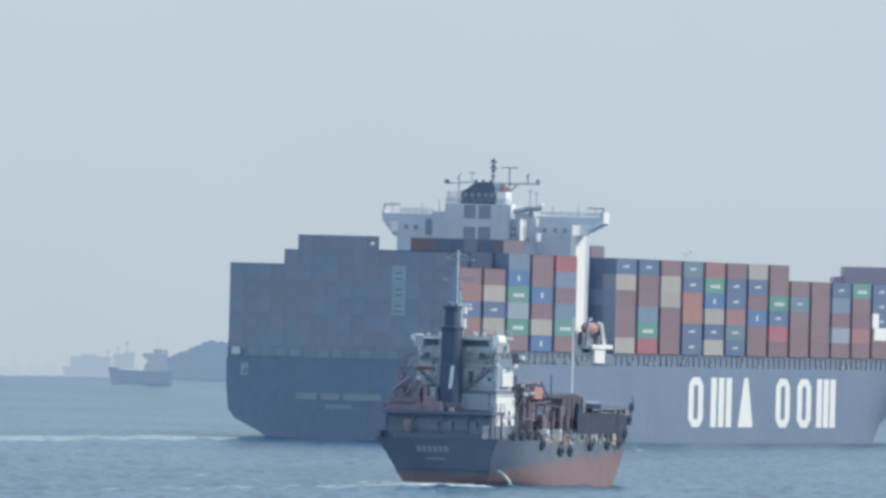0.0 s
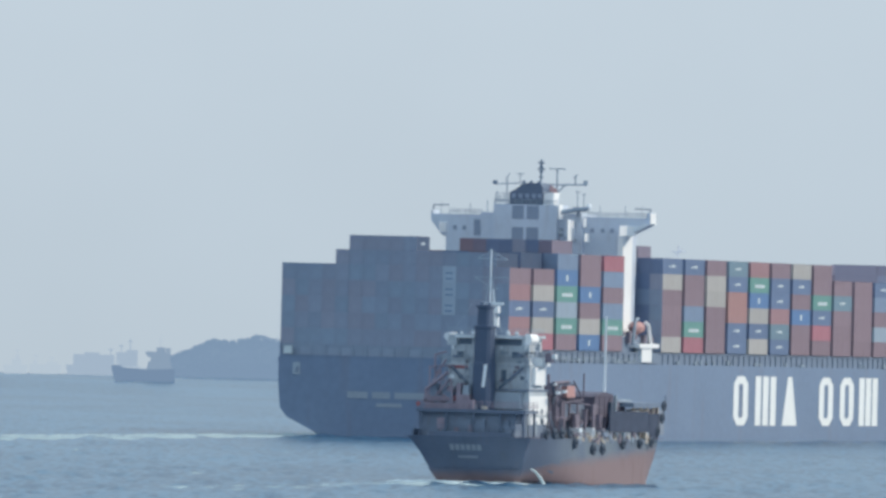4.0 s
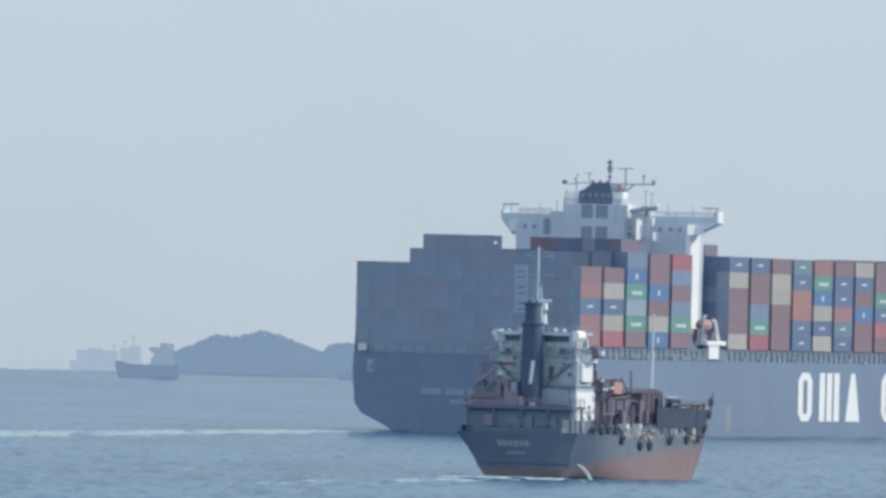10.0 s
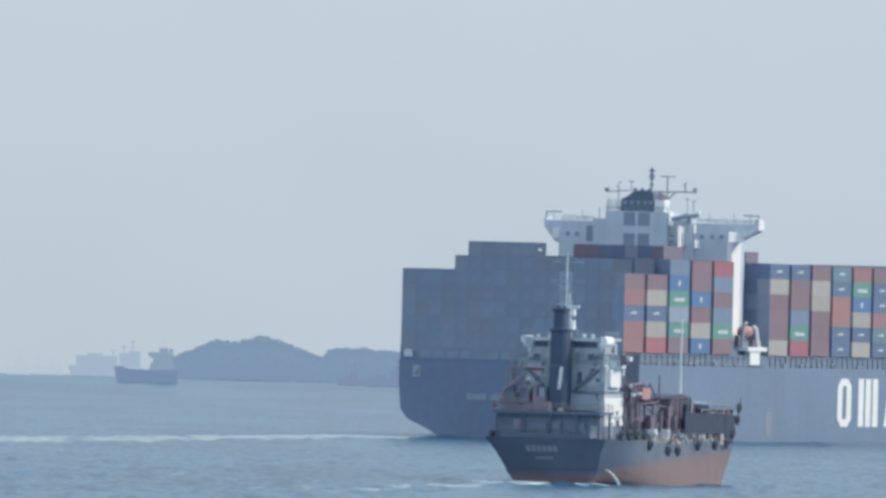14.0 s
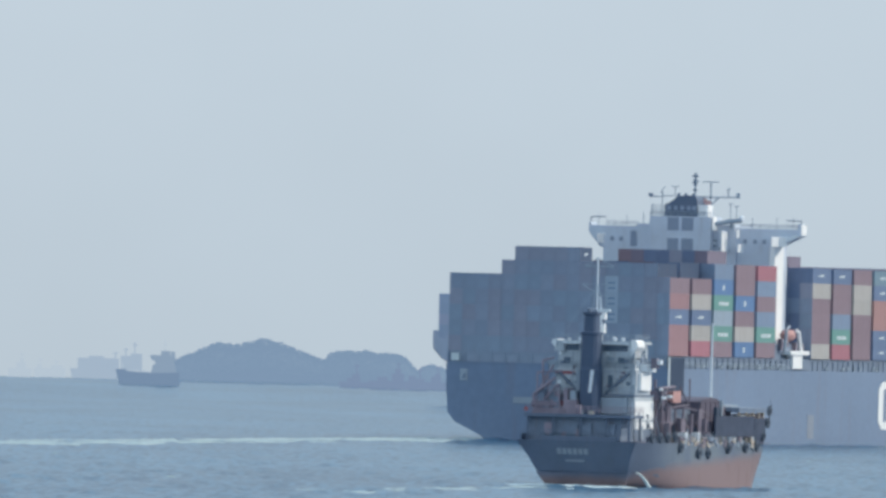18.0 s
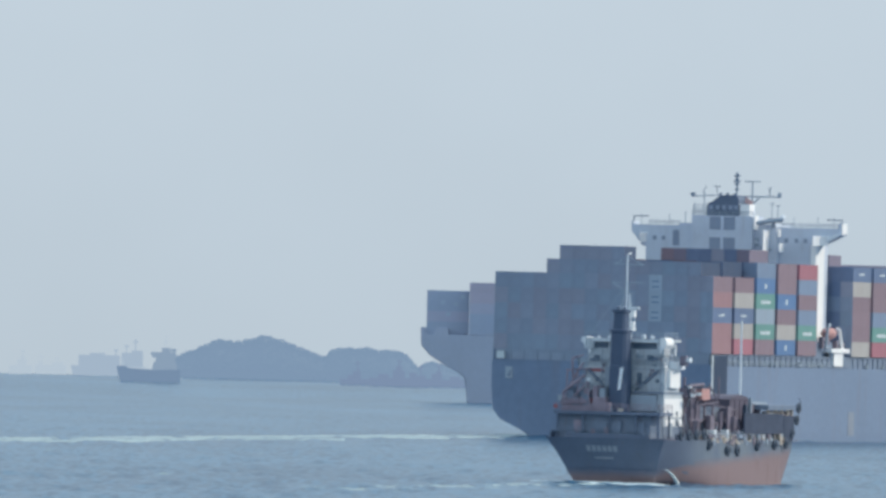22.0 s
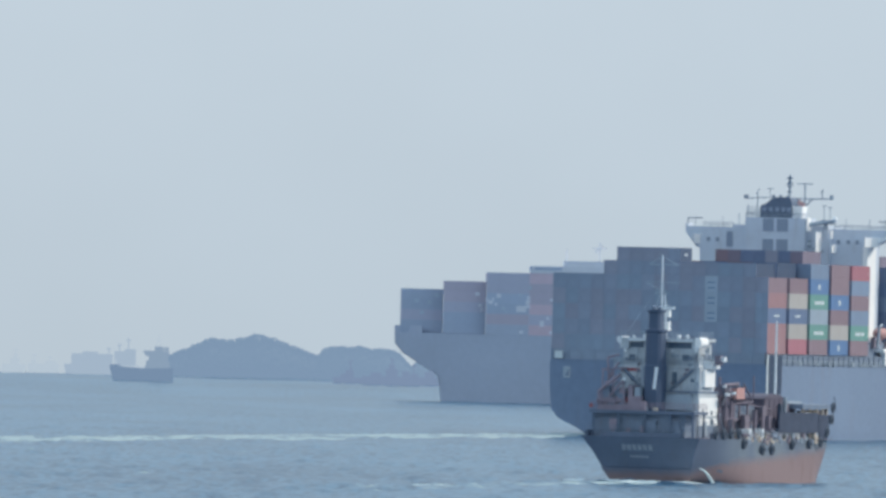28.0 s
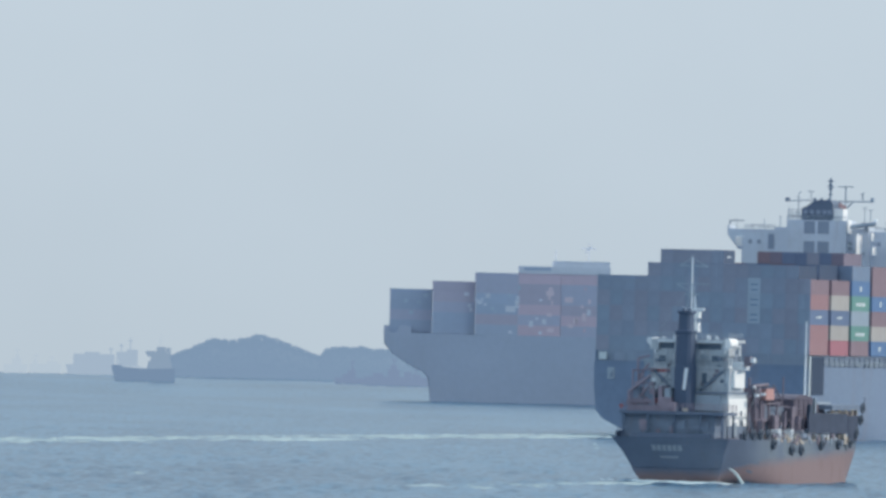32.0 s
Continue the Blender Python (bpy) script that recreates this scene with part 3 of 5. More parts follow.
    shape("wing_bracket", WHITE, house, lambda bm: prism(bm, [(16.7, 34.0), (17.6, 35.2), (19.2, 37.6), (22.3, 39.2), (21.6, 39.4), (18.2, 38.3), (16.7, 36.4)], 1, y0 + 0.7, y0 + 1.6), "curved white wing bracket")
    shape("funnel_casing", LIT_WHITE, house, boxes((2.5, 4.5, y0 - 0.6, y0 + 3.0, 42.5, 44.8)))
    shape("ensign", ENSIGN, house, lambda bm: prism(bm, [(2.5, 45.2), (3.9, 44.5), (4.1, 45.4), (2.7, 46.2)], 1, y0 + 2.9, y0 + 3.0), "small faded red ensign")
    shape("house_panel", LOUVRE, house, boxes((-11.2, -9.8, y0 + 0.9, y0 + 1.02, 36.6, 39.6)))
    for x in (-15.2, -13.4, 11.2, 13.2, 15.0):
        shape("porthole", LOUVRE, house, boxes((x, x + 0.7, y0 + 0.92, y0 + 1.02, 37.6, 38.4)))
    shape("wing_rail", GREY, house, lambda bm: rail(bm, [(10.5, y0 + 1.4, 40.5), (21.8, y0 + 1.4, 40.5)], 0.8, 1.8, 0.05))
    # Column in the brighter white that stands for sunlight
    shape("house_column", LIT_WHITE, house, boxes((16.6, 17.6, y0 + 0.6, y0 + 7.0, 13.6, 37.2)), "bright white side column")
    for x, w in ((-3.2, 2.2), (-0.4, 2.3)):
        for z in (35.8, 39.8):
            shape("louvre", LOUVRE, house, boxes((x, x + w, y0 - 1.48, y0 - 1.3, z, z + 2.5)))
            for i in range(5):
                shape("louvre_slat", HOUSE_SHADE, house, boxes((x + 0.05, x + w - 0.05, y0 - 1.52, y0 - 1.4, z + 0.25 + 0.48 * i, z + 0.37 + 0.48 * i)))
    shape("side_rail_house", GREY, house, lambda bm: rail(bm, [(-16, y0 + 1, 40.5), (-9.8, y0 + 1, 40.5)], 0.9, 1.6, 0.05))
    rs2 = random.Random(17)
    for i in range(12):
        x, z = rs2.uniform(-9.2, 9.0), rs2.uniform(35.8, 38.0)
        shape("wall_fitting", rs2.choice([GREY, WHITE, GREY]), house, boxes((x, x + rs2.uniform(0.3, 0.8), y0 - 0.2, y0 + 0.02, z, z + rs2.uniform(0.3, 0.7))))
    # Sunlight on the wing's end, added as a bright plate
    shape("wing_end", LIT_WHITE, house, boxes((22.5, 22.58, y0 + 1.25, y0 + 4.95, 39.4, 41.4)), "bright white end of the bridge wing")
    # Fins added, deep enough for their lit faces to show as white strips
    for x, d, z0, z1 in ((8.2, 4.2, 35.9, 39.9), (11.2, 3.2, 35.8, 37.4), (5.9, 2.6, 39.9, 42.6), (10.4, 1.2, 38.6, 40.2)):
        shape("sun_fin", LIT_WHITE, house, boxes((x, x + 0.25, y0 - d, y0, z0, z1)), "bright white fin catching the sun")
    for x in (-18.2, -12.6, 12.4, 17.2, 20.4):
        shape("wing_aerial", GREY, house, rods(0.07, ((x, y0 + 3, 40.4), (x, y0 + 3, 42.6))))
    shape("bridge_rail", GREY, house, lambda bm: rail(bm, [(-6.7, y0 - 1.3, 42.5), (5.3, y0 - 1.3, 42.5)], 0.9, 1.4, 0.05))
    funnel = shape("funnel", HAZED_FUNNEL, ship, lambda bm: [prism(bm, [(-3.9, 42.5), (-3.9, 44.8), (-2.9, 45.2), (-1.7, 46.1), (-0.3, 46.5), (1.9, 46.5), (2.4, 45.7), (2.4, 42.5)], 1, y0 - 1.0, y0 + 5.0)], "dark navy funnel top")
    for x in (-2.0, -0.6, 0.9):
        shape("exhaust_pipe", DARK, funnel, lambda bm: rod(bm, (x, y0 + 2, 45.6), (x, y0 + 1.6, 46.9), 0.3, 8))
    for x in (-3.5, -2.2, -0.9, 0.4, 1.5):
        shape("funnel_vent", LOUVRE, funnel, boxes((x, x + 0.75, y0 - 1.06, y0 - 0.9, 43.7, 44.5)))
    shape("louvre_band", DARK, funnel, boxes((-3.95, 2.45, y0 - 1.05, y0 - 0.9, 42.7, 43.1)))
    shape("funnel_rail", GREY, funnel, lambda bm: rail(bm, [(-6.7, y0 - 0.8, 42.5), (-4.1, y0 - 0.8, 42.5)], 2.0, 0.9, 0.06))
    mast = shape("signal_mast", GREY, ship, rods(0.20, ((0.0, y0 + 6, 42.4), (0.0, y0 + 6, 51.0)), ((-0.6, y0 + 6, 49.2), (0.7, y0 + 6, 49.2)), ((-0.6, y0 + 6, 50.3), (0.6, y0 + 6, 50.3))))
    for z in (47.5, 48.5, 49.4, 50.2):
        shape("lamp_cluster", DARK, mast, boxes((-0.32, 0.32, y0 + 5.7, y0 + 6.3, z, z + 0.4)))
    radar = shape("radar_mast", GREY, ship, rods(0.17, ((3.4, y0 + 5, 41), (3.4, y0 + 5, 49.2)), ((0.6, y0 + 5, 46.3), (9.0, y0 + 5, 46.4)), ((2.0, y0 + 5, 46.3), (3.4, y0 + 5, 44.8)), ((5.0, y0 + 5, 46.3), (3.4, y0 + 5, 44.8))), "grey radar mast with a long yard")
    shape("radar_scanner", GREY, radar, boxes((1.8, 5.0, y0 + 4.9, y0 + 5.1, 49.15, 49.35)))
    shape("yard_lamp", GREY, radar, rods(0.14, ((6.9, y0 + 5, 46.4), (6.9, y0 + 5, 47.9)), ((6.6, y0 + 5, 47.6), (7.2, y0 + 5, 48.2))))
    shape("yard_lamp", GREY, radar, boxes((8.5, 9.2, y0 + 4.8, y0 + 5.2, 46.2, 47.2)))
    aerials = shape("aerial_mast", GREY, ship, rods(0.12, ((-6.2, y0 + 5, 42.4), (-6.2, y0 + 5, 47.2)), ((-8.6, y0 + 5, 46.2), (-4.0, y0 + 5, 46.5)), ((-3.8, y0 + 5, 46.4), (-0.2, y0 + 5, 46.5))))
    for pole in ((((-3.7, y0 + 5, 46.4), (-3.7, y0 + 5, 48.3)), ((-4.4, y0 + 5, 48.2), (-3.0, y0 + 5, 48.2))), (((-7.8, y0 + 4, 41), (-7.8, y0 + 4, 45.0)),), (((-9.6, y0 + 4, 41), (-9.6, y0 + 4, 43.2)),), (((-6.6, y0 + 5, 47.0), (-5.8, y0 + 5, 48.2)),),
                 (((7.4, y0 + 5, 42), (7.4, y0 + 5, 45.2)), ((6.9, y0 + 5, 45.1), (7.9, y0 + 5, 45.1))), (((8.6, y0 + 5, 42), (8.6, y0 + 5, 44.8)), ((8.2, y0 + 5, 44.7), (9.1, y0 + 5, 44.7)))):
        shape("aerial", GREY, ship, rods(0.09, *pole))
    shape("searchlight", DARK, aerials, boxes((-8.9, -8.1, y0 + 4.7, y0 + 5.3, 46.2, 46.9)))
    shape("aerial_dome", WHITE, aerials, lambda bm: bmesh.ops.create_icosphere(bm, subdivisions=2, radius=0.55, matrix=pose(9.9, y0 + 4, 42.4)), smooth=True)
    # starboard upper works: stair tower and a green-grey crane housing on the bridge deck
    shape("provision_crane", GREY, ship, lambda bm: [rod(bm, (5.6, y0 - 1, 41.2), (11.4, y0 - 1, 42.0), 0.42, 8), rod(bm, (9.2, y0 - 0.2, 40.4), (9.2, y0 - 0.2, 41.8), 0.4, 8), box(bm, 8.4, 10.8, y0 - 1.2, y0, 41.4, 42.2)])
    # lifeboat and its platform
    boat = shape("lifeboat", ORANGE, ship, lambda bm: [loft(bm, [[(20.2 + a * w, 86.0 + d, 20.2 + c * h) for a, c in ((0, -1), (0.8, -0.5), (1, 0.2), (0.6, 1), (-0.6, 1), (-1, 0.2), (-0.8, -0.5))]
                                                          for d, w, h in ((-3.4, 0.3, 0.4), (-2.6, 0.9, 0.95), (0, 1.2, 1.2), (2.6, 0.9, 0.95), (3.4, 0.3, 0.4))])], "enclosed orange lifeboat", True)
    shape("davit", GREY, ship, rods(0.3, ((20.9, 81.4, 17.2), (20.9, 82.6, 21.6)), ((20.9, 82.6, 21.6), (20.9, 84.4, 22.0))))
    shape("davit", LIT_WHITE, ship, rods(0.35, ((20.9, 93.4, 17.2), (20.9, 91.4, 20.8)), ((20.9, 91.4, 20.8), (20.9, 89.6, 21.3))))
    for y, z, h in ((79.5, 17.4, 2.2), (83.6, 18.2, 0.9), (89.6, 17.4, 1.6), (94.4, 17.4, 1.2)):
        shape("boat_cradle", RUST, ship, boxes((20.0, 20.8, y, y + 1.2, z, z + h)))
    shape("embarkation_platform", LIT_WHITE, ship, boxes((19.0, 21.9, 82.5, 95.5, 16.6, 17.4), (20.4, 21.6, 85.0, 91.6, 14.0, 16.6)), "bright white boat deck platform")
    shape("boat_deck", DARK, ship, boxes((15.0, 21.3, 76.0, 98.6, 13.7, 14.0), (15.0, 20.0, 77, 98, 14.0, 18.6)))
    return ship


container_ship = build_container_ship()


# ---- small tanker ----
def build_tanker():
    ship = thing("bunker_tanker", "small worn navy tanker with red boot-topping and white bridge", "ship")
    zs = [-1.5, 0.0, 1.6, 3.4, 5.3]
    stern = lambda z: 3.4 - 0.64 * z
    def lower(bm):
        ship_hull(bm, 8.1, [(3.4, [0.62, 0.70, 0.80, 0.89, 1.03], -0.64), (8, [0.5, 0.80, 0.91, 0.98, 1.03], -0.35), (13, [0.86, 0.96, 1, 1, 1.01], 0), (20, [1, 1, 1, 1, 1], 0),
                            (42, [1, 1, 1, 1, 1], 0), (49, [0.72, 0.74, 0.80, 0.86, 0.92], 0.05), (54, [0.34, 0.36, 0.42, 0.50, 0.60], 0.2), (57.5, [0.04, 0.05, 0.1, 0.16, 0.24], 0.4)], zs)
    hull = shape("hull", HULL_NAVY, ship, lower, "dark navy hull, scuffed", True)
    def boot(bm, lift=1.0, beam=8.25):
        rings = []
        for y, hb, rake, top in ((3.2, [0.62, 0.70, 0.80, 0.89, 1.03], -0.64, 0.2), (8, [0.5, 0.80, 0.91, 0.98, 1.03], -0.35, 0.8), (13, [0.86, 0.96, 1, 1, 1.01], 0, 1.7), (20, [1] * 5, 0, 2.3), (30, [1] * 5, 0, 2.8), (42, [1] * 5, 0, 3.3),
                                 (49, [0.72, 0.74, 0.80, 0.86, 0.92], 0.05, 3.5), (54, [0.34, 0.36, 0.42, 0.50, 0.60], 0.2, 3.6), (57.6, [0.04, 0.05, 0.1, 0.16, 0.24], 0.4, 3.6)):
            top += lift
            levels = [-1.4, -0.3, 0.0, top * 0.5, top]
            half = [beam * float(np.interp(z, zs, hb)) for z in levels]
            rings.append([(-h, y + rake * z, z) for h, z in zip(half, levels)] + [(h, y + rake * z, z) for h, z in zip(half[::-1], levels[::-1])])
        loft(bm, rings)
    shape("boot_topping", HULL_RED, hull, boot, "faded red antifouling paint, worn towards its upper edge", True)
    shape("deck", RUST, ship, boxes((-7.9, 7.9, 2.0, 50, 5.3, 5.38)))
    bow = [(44.0, 1.0, 0), (48, 0.985, 0.02), (51, 0.82, 0.1), (54, 0.62, 0.15), (58.3, 0.20, 0.3), (59.4, 0.03, 0.3)]
    fc = shape("forecastle", SCREEN, ship, lambda bm: ship_hull(bm, 8.1, [(y, [w * 0.985, w, w * 1.005], r) for y, w, r in bow], [5.2, 6.9, 8.6]), "dark forecastle side, scraped", smooth=True)
    for x in (7.85, -8.08):
        shape("side_screen_plate", SCREEN, fc, boxes((x, x + 0.23, 29.6, 44.0, 6.15, 8.85)), "dark screen over the side passage")
    shape("raised_deck", BLACKISH, fc, boxes((-7.85, 7.85, 36.4, 44.0, 8.3, 8.55)))
    shape("passage_wall", SHIP_DARK, fc, boxes((-6.2, 6.2, 36.6, 44.0, 5.38, 8.3)))
    for i in range(7):
        shape("passage_pillar", BEIGE, fc, boxes((7.75, 7.95, 29.8 + 2.3 * i, 30.05 + 2.3 * i, 5.3, 6.25)))
    shape("upper_bulwark", SHIP_DARK, fc, lambda bm: ship_hull(bm, 8.12, [(38.0, [1.0, 1.0], 0)] + [(y, [w, w * 1.01], r) for y, w, r in bow[1:]], [9.35, 9.95]), smooth=True)
    for y, w in ((38.4, 8.0), (41.2, 8.0), (43.6, 8.0), (45.8, 8.02), (48.0, 7.8), (50.2, 6.8), (52.2, 5.9)):
        shape("bulwark_post", BEIGE, fc, boxes((w - 0.25, w, y, y + 0.3, 8.55, 9.38)))
    shape("bow_gear", BEIGE, fc, boxes((5.2, 7.6, 43.2, 45.4, 8.55, 9.1)))
    shape("bow_gear", RUST, fc, boxes((4.8, 7.4, 46.4, 49.0, 8.55, 9.2)))
    shape("bow_gear", WHITE, fc, boxes((6.4, 7.7, 40.2, 42.0, 8.55, 9.0)))
    shape("bow_gear", WHITE, fc, boxes((4.8, 6.2, 50.2, 51.4, 8.55, 9.1)))
    shape("poop_bulwark", HULL_NAVY, ship, boxes((-8.0, -7.8, 0.6, 12, 5.3, 6.1), (7.8, 8.0, 5.0, 12, 5.3, 6.0), (-5.6, 5.6, 0.3, 0.5, 5.3, 5.9)))
    # ship name, unreadable bars on the stern
    def plate(bm, x0, x1, z0, z1):
        prism(bm, [(stern(z0) - 0.06, z0), (stern(z1) - 0.06, z1), (stern(z1) + 0.1, z1), (stern(z0) + 0.1, z0)], 0, x0, x1)
    for i in range(6):
        shape("name_bar", LETTER_DIM, hull, lambda bm: plate(bm, -2.9 + 0.74 * i, -2.36 + 0.74 * i, 3.55, 4.3))
    shape("port_bar", LETTER_DIM, hull, lambda bm: plate(bm, -2.0, 0.6, 2.6, 2.85))
    # poop deck over the open stern, on posts
    poop = shape("poop_deck", HULL_NAVY, ship, boxes((-7.6, 7.2, 0.8, 5.6, 8.35, 8.75), (-7.6, 5.7, 5.6, 13.0, 8.35, 8.75)))
    for x, y in ((-7.2, 1.2), (-3.6, 1.0), (0.2, 1.0), (3.8, 1.0), (6.9, 1.2), (-7.2, 5.0), (6.9, 5.0)):
        shape("pillar", HULL_NAVY, poop, boxes((x - 0.12, x + 0.12, y - 0.12, y + 0.12, 5.3, 8.4)))
    shape("poop_rail", DAVIT, poop, lambda bm: rail(bm, [(-7.5, 12, 8.75), (-7.5, 1, 8.75), (7.1, 1, 8.75), (7.1, 5.5, 8.75)], 1.0, 1.5, 0.04))
    shape("engine_casing", SHIP_DARK, ship, boxes((-7.2, 5.6, 1.7, 12.0, 5.3, 8.4)))
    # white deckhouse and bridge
    house = shape("deckhouse", SHADED_WORN_WHITE, ship, boxes((-0.2, 5.7, 6.0, 12.6, 5.38, 11.4), (-6.2, -0.2, 7.4, 12.6, 8.7, 11.4), (-5.7, 5.5, 6.8, 12.0, 11.4, 14.6)), "white deckhouse, streaked with rust")
    bridge = shape("wheelhouse", SHADED_WORN_WHITE, ship, boxes((-5.4, 5.1, 7.0, 11.8, 14.6, 17.9)), "worn white wheelhouse, toned for shade")
    # Sunlight on the starboard side, laid on as thin brighter plates
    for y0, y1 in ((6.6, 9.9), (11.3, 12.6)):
        shape("side_screen", LIT_WHITE, house, boxes((5.7, 5.8, y0, y1, 7.0, 7.9)), "white side in its sunlit tone")
    shape("side_screen", LIT_WHITE, house, boxes((5.7, 5.8, 6.0, 12.6, 8.2, 10.6)), "white side in its sunlit tone")
    shape("side_screen", LIT_WHITE, house, boxes((5.5, 5.95, 7.6, 11.2, 12.0, 14.3)), "white side in its sunlit tone")
    shape("side_screen", SHADED_WORN_WHITE, bridge, boxes((5.1, 5.2, 7.0, 11.8, 14.7, 16.1)))
    shape("lower_casing", GREY, house, boxes((-2.2, 0.6, 5.2, 7.4, 8.7, 14.6)))
    shape("red_band", RED_STEEL, house, boxes((-5.6, -3.0, 6.72, 6.8, 13.9, 14.3)))
    shape("vent_box", SHADED_WORN_WHITE, house, boxes((1.2, 4.6, 5.9, 6.02, 9.0, 10.9)))
    shape("ladder", GREY, house, lambda bm: [box(bm, 0.0, 0.06, 5.85, 5.95, 8.7, 14.5), box(bm, 0.5, 0.56, 5.85, 5.95, 8.7, 14.5)] + [box(bm, 0.0, 0.56, 5.87, 5.93, 8.9 + 0.35 * i, 8.96 + 0.35 * i) for i in range(16)])
    for x, z, w, h in ((1.6, 12.2, 0.7, 1.7), (4.2, 12.6, 0.5, 0.5), (-4.2, 12.6, 0.6, 0.6), (-3.4, 9.2, 0.8, 1.8), (3.4, 9.4, 0.6, 0.6)):
        shape("aft_door" if h > 1 else "porthole", GLASS, house, boxes((x, x + w, 6.74 if z > 11.4 else 5.94 if x > 0 else 7.34, 6.9 if z > 11.4 else 6.1 if x > 0 else 7.5, z, z + h)))
    shape("house_skirt", SHIP_DARK, house, boxes((5.7, 5.77, 6.0, 12.6, 5.38, 6.95)), "dark lower strip of the deckhouse side")
    shape("house_door", GREY, house, boxes((5.78, 5.84, 8.2, 9.0, 5.6, 7.4)))
    for y, z in ((7.0, 8.35), (10.2, 8.35), (10.6, 7.1)):
        shape("porthole", GLASS, house, boxes((5.78, 5.84, y, y + 0.6, z, z + 0.6)))
    shape("wheelhouse_roof", SHADED_WORN_WHITE, bridge, boxes((-5.9, 5.5, 6.4, 12.2, 17.9, 18.3), (-5.8, -4.5, 6.5, 7.2, 16.9, 18.0), (4.4, 5.45, 6.45, 8.6, 16.2, 18.0)))
    shape("wheelhouse_window", GLASS, bridge, boxes((-4.4, -2.6, 6.93, 7.05, 17.0, 17.75)))
    shape("wheelhouse_window", GLASS, bridge, boxes((0.4, 4.3, 6.93, 7.05, 17.0, 17.75)))
    shape("wheelhouse_window", GLASS, bridge, boxes((5.08, 5.14, 9.2, 11.0, 16.2, 17.3)))
    for x, z in ((2.9, 15.4), (-4.6, 15.3)):
        shape("porthole", GLASS, bridge, boxes((x, x + 0.9, 6.94, 7.05, z, z + 0.8)))
    shape("bridge_wing", WHITE, bridge, boxes((5.1, 6.5, 8.6, 11.4, 14.4, 14.6), (6.3, 6.5, 8.6, 11.4, 14.6, 15.5), (5.1, 6.5, 8.6, 8.8, 14.6, 15.5)))
    shape("bridge_wing", GREY, bridge, boxes((-7.4, -5.4, 8.6, 11.4, 14.4, 14.6), (-7.4, -7.2, 8.6, 11.4, 14.6, 15.6), (-7.4, -5.4, 8.6, 8.8, 14.6, 15.6)))
    shape("wing_brace", SHIP_DARK, house, rods(0.2, ((4.6, 6.6, 14.2), (1.4, 6.6, 11.5))))
    shape("wing_brace", SHIP_DARK, house, rods(0.2, ((-5.2, 6.6, 14.2), (-2.4, 6.6, 11.6))))
    shape("boat_deck_edge", SHIP_DARK, house, boxes((-6.8, 5.8, 5.6, 12.8, 11.2, 11.45)))
    shape("house_rail", GREY, house, lambda bm: rail(bm, [(-6.7, 12, 11.45), (-6.7, 5.8, 11.45), (5.8, 5.8, 11.45)], 0.9, 1.5, 0.035))
    funnel = shape("funnel", FUNNEL, ship, lambda bm: loft(bm, [[(0.06 + a * w, 4.6 + b * l, z) for a, b in ((-1, -0.7), (-0.7, -1), (0.7, -1), (1, -0.7), (1, 0.7), (0.7, 1), (-0.7, 1), (-1, 0.7))]
                                                               for z, w, l in ((8.7, 1.2, 1.4), (14.6, 1.18, 1.4), (14.8, 1.12, 1.3), (19.0, 1.08, 1.25), (19.1, 1.22, 1.35), (19.4, 1.22, 1.35), (19.5, 0.85, 1.1), (21.6, 0.8, 1.0), (21.7, 1.0, 1.2), (22.0, 1.0, 1.2))]), "tall dark navy funnel")
    shape("exhaust_pipe", SHIP_DARK, funnel, lambda bm: [rod(bm, (-0.3, 4.6, 21.9), (-0.3, 4.4, 22.5), 0.28, 8), rod(bm, (0.5, 4.6, 21.9), (0.6, 4.4, 22.4), 0.25, 8)])
    shape("ventilator", WHITE, funnel, lambda bm: prism(bm, [(0.30, 11.6), (0.72, 11.6), (1.05, 14.5), (0.6, 14.5)], 1, 3.1, 3.18))
    mast = shape("mast", WHITE, ship, rods(0.13, ((-1.2, 9.5, 18.2), (-1.2, 9.5, 29.2)), ((-0.4, 9.5, 18.2), (-0.8, 9.5, 24.0))), "slim white mast")
    for a, b in (((-3.0, 9.5, 28.0), (1.0, 9.5, 27.9)), ((-2.1, 9.5, 24.2), (-0.2, 9.5, 24.2))):
        shape("mast_yard", GREY, mast, rods(0.09, (a, b)))
    shape("radar_scanner", WHITE, mast, boxes((-1.6, 0.7, 9.2, 9.5, 22.1, 22.45)))
    shape("mast_lamp", LIT_WHITE, mast, boxes((-1.0, 0.1, 8.9, 9.6, 19.3, 20.5)))
    shape("mast_lamp", LIT_WHITE, mast, boxes((-0.9, 0.15, 8.9, 9.6, 21.1, 22.0)))
    # rescue boat and red davit on the port quarter
    shape("rescue_boat", DAVIT, ship, lambda bm: loft(bm, [[(-5.4 + d, 2.6 + a * w, 10.0 + c * h) for a, c in ((0, -1), (0.8, -0.3), (1, 0.6), (-1, 0.6), (-0.8, -0.3))] for d, w, h in ((-1.9, 0.2, 0.3), (-1.2, 0.8, 0.6), (1.0, 0.9, 0.6), (1.8, 0.5, 0.4))]))
    shape("davit", DAVIT, ship, rods(0.22, ((-7.0, 3.0, 8.7), (-7.2, 3.0, 11.2)), ((-7.2, 3.0, 11.2), (-4.2, 3.0, 13.4)), ((-7.4, 3.0, 9.6), (-3.0, 3.0, 9.6))))
    shape("deck_locker", DAVIT, ship, boxes((-6.8, -2.0, 2.0, 4.2, 8.75, 9.5), (-2.4, -1.0, 2.2, 3.6, 9.4, 10.6)))
    rs = random.Random(9)
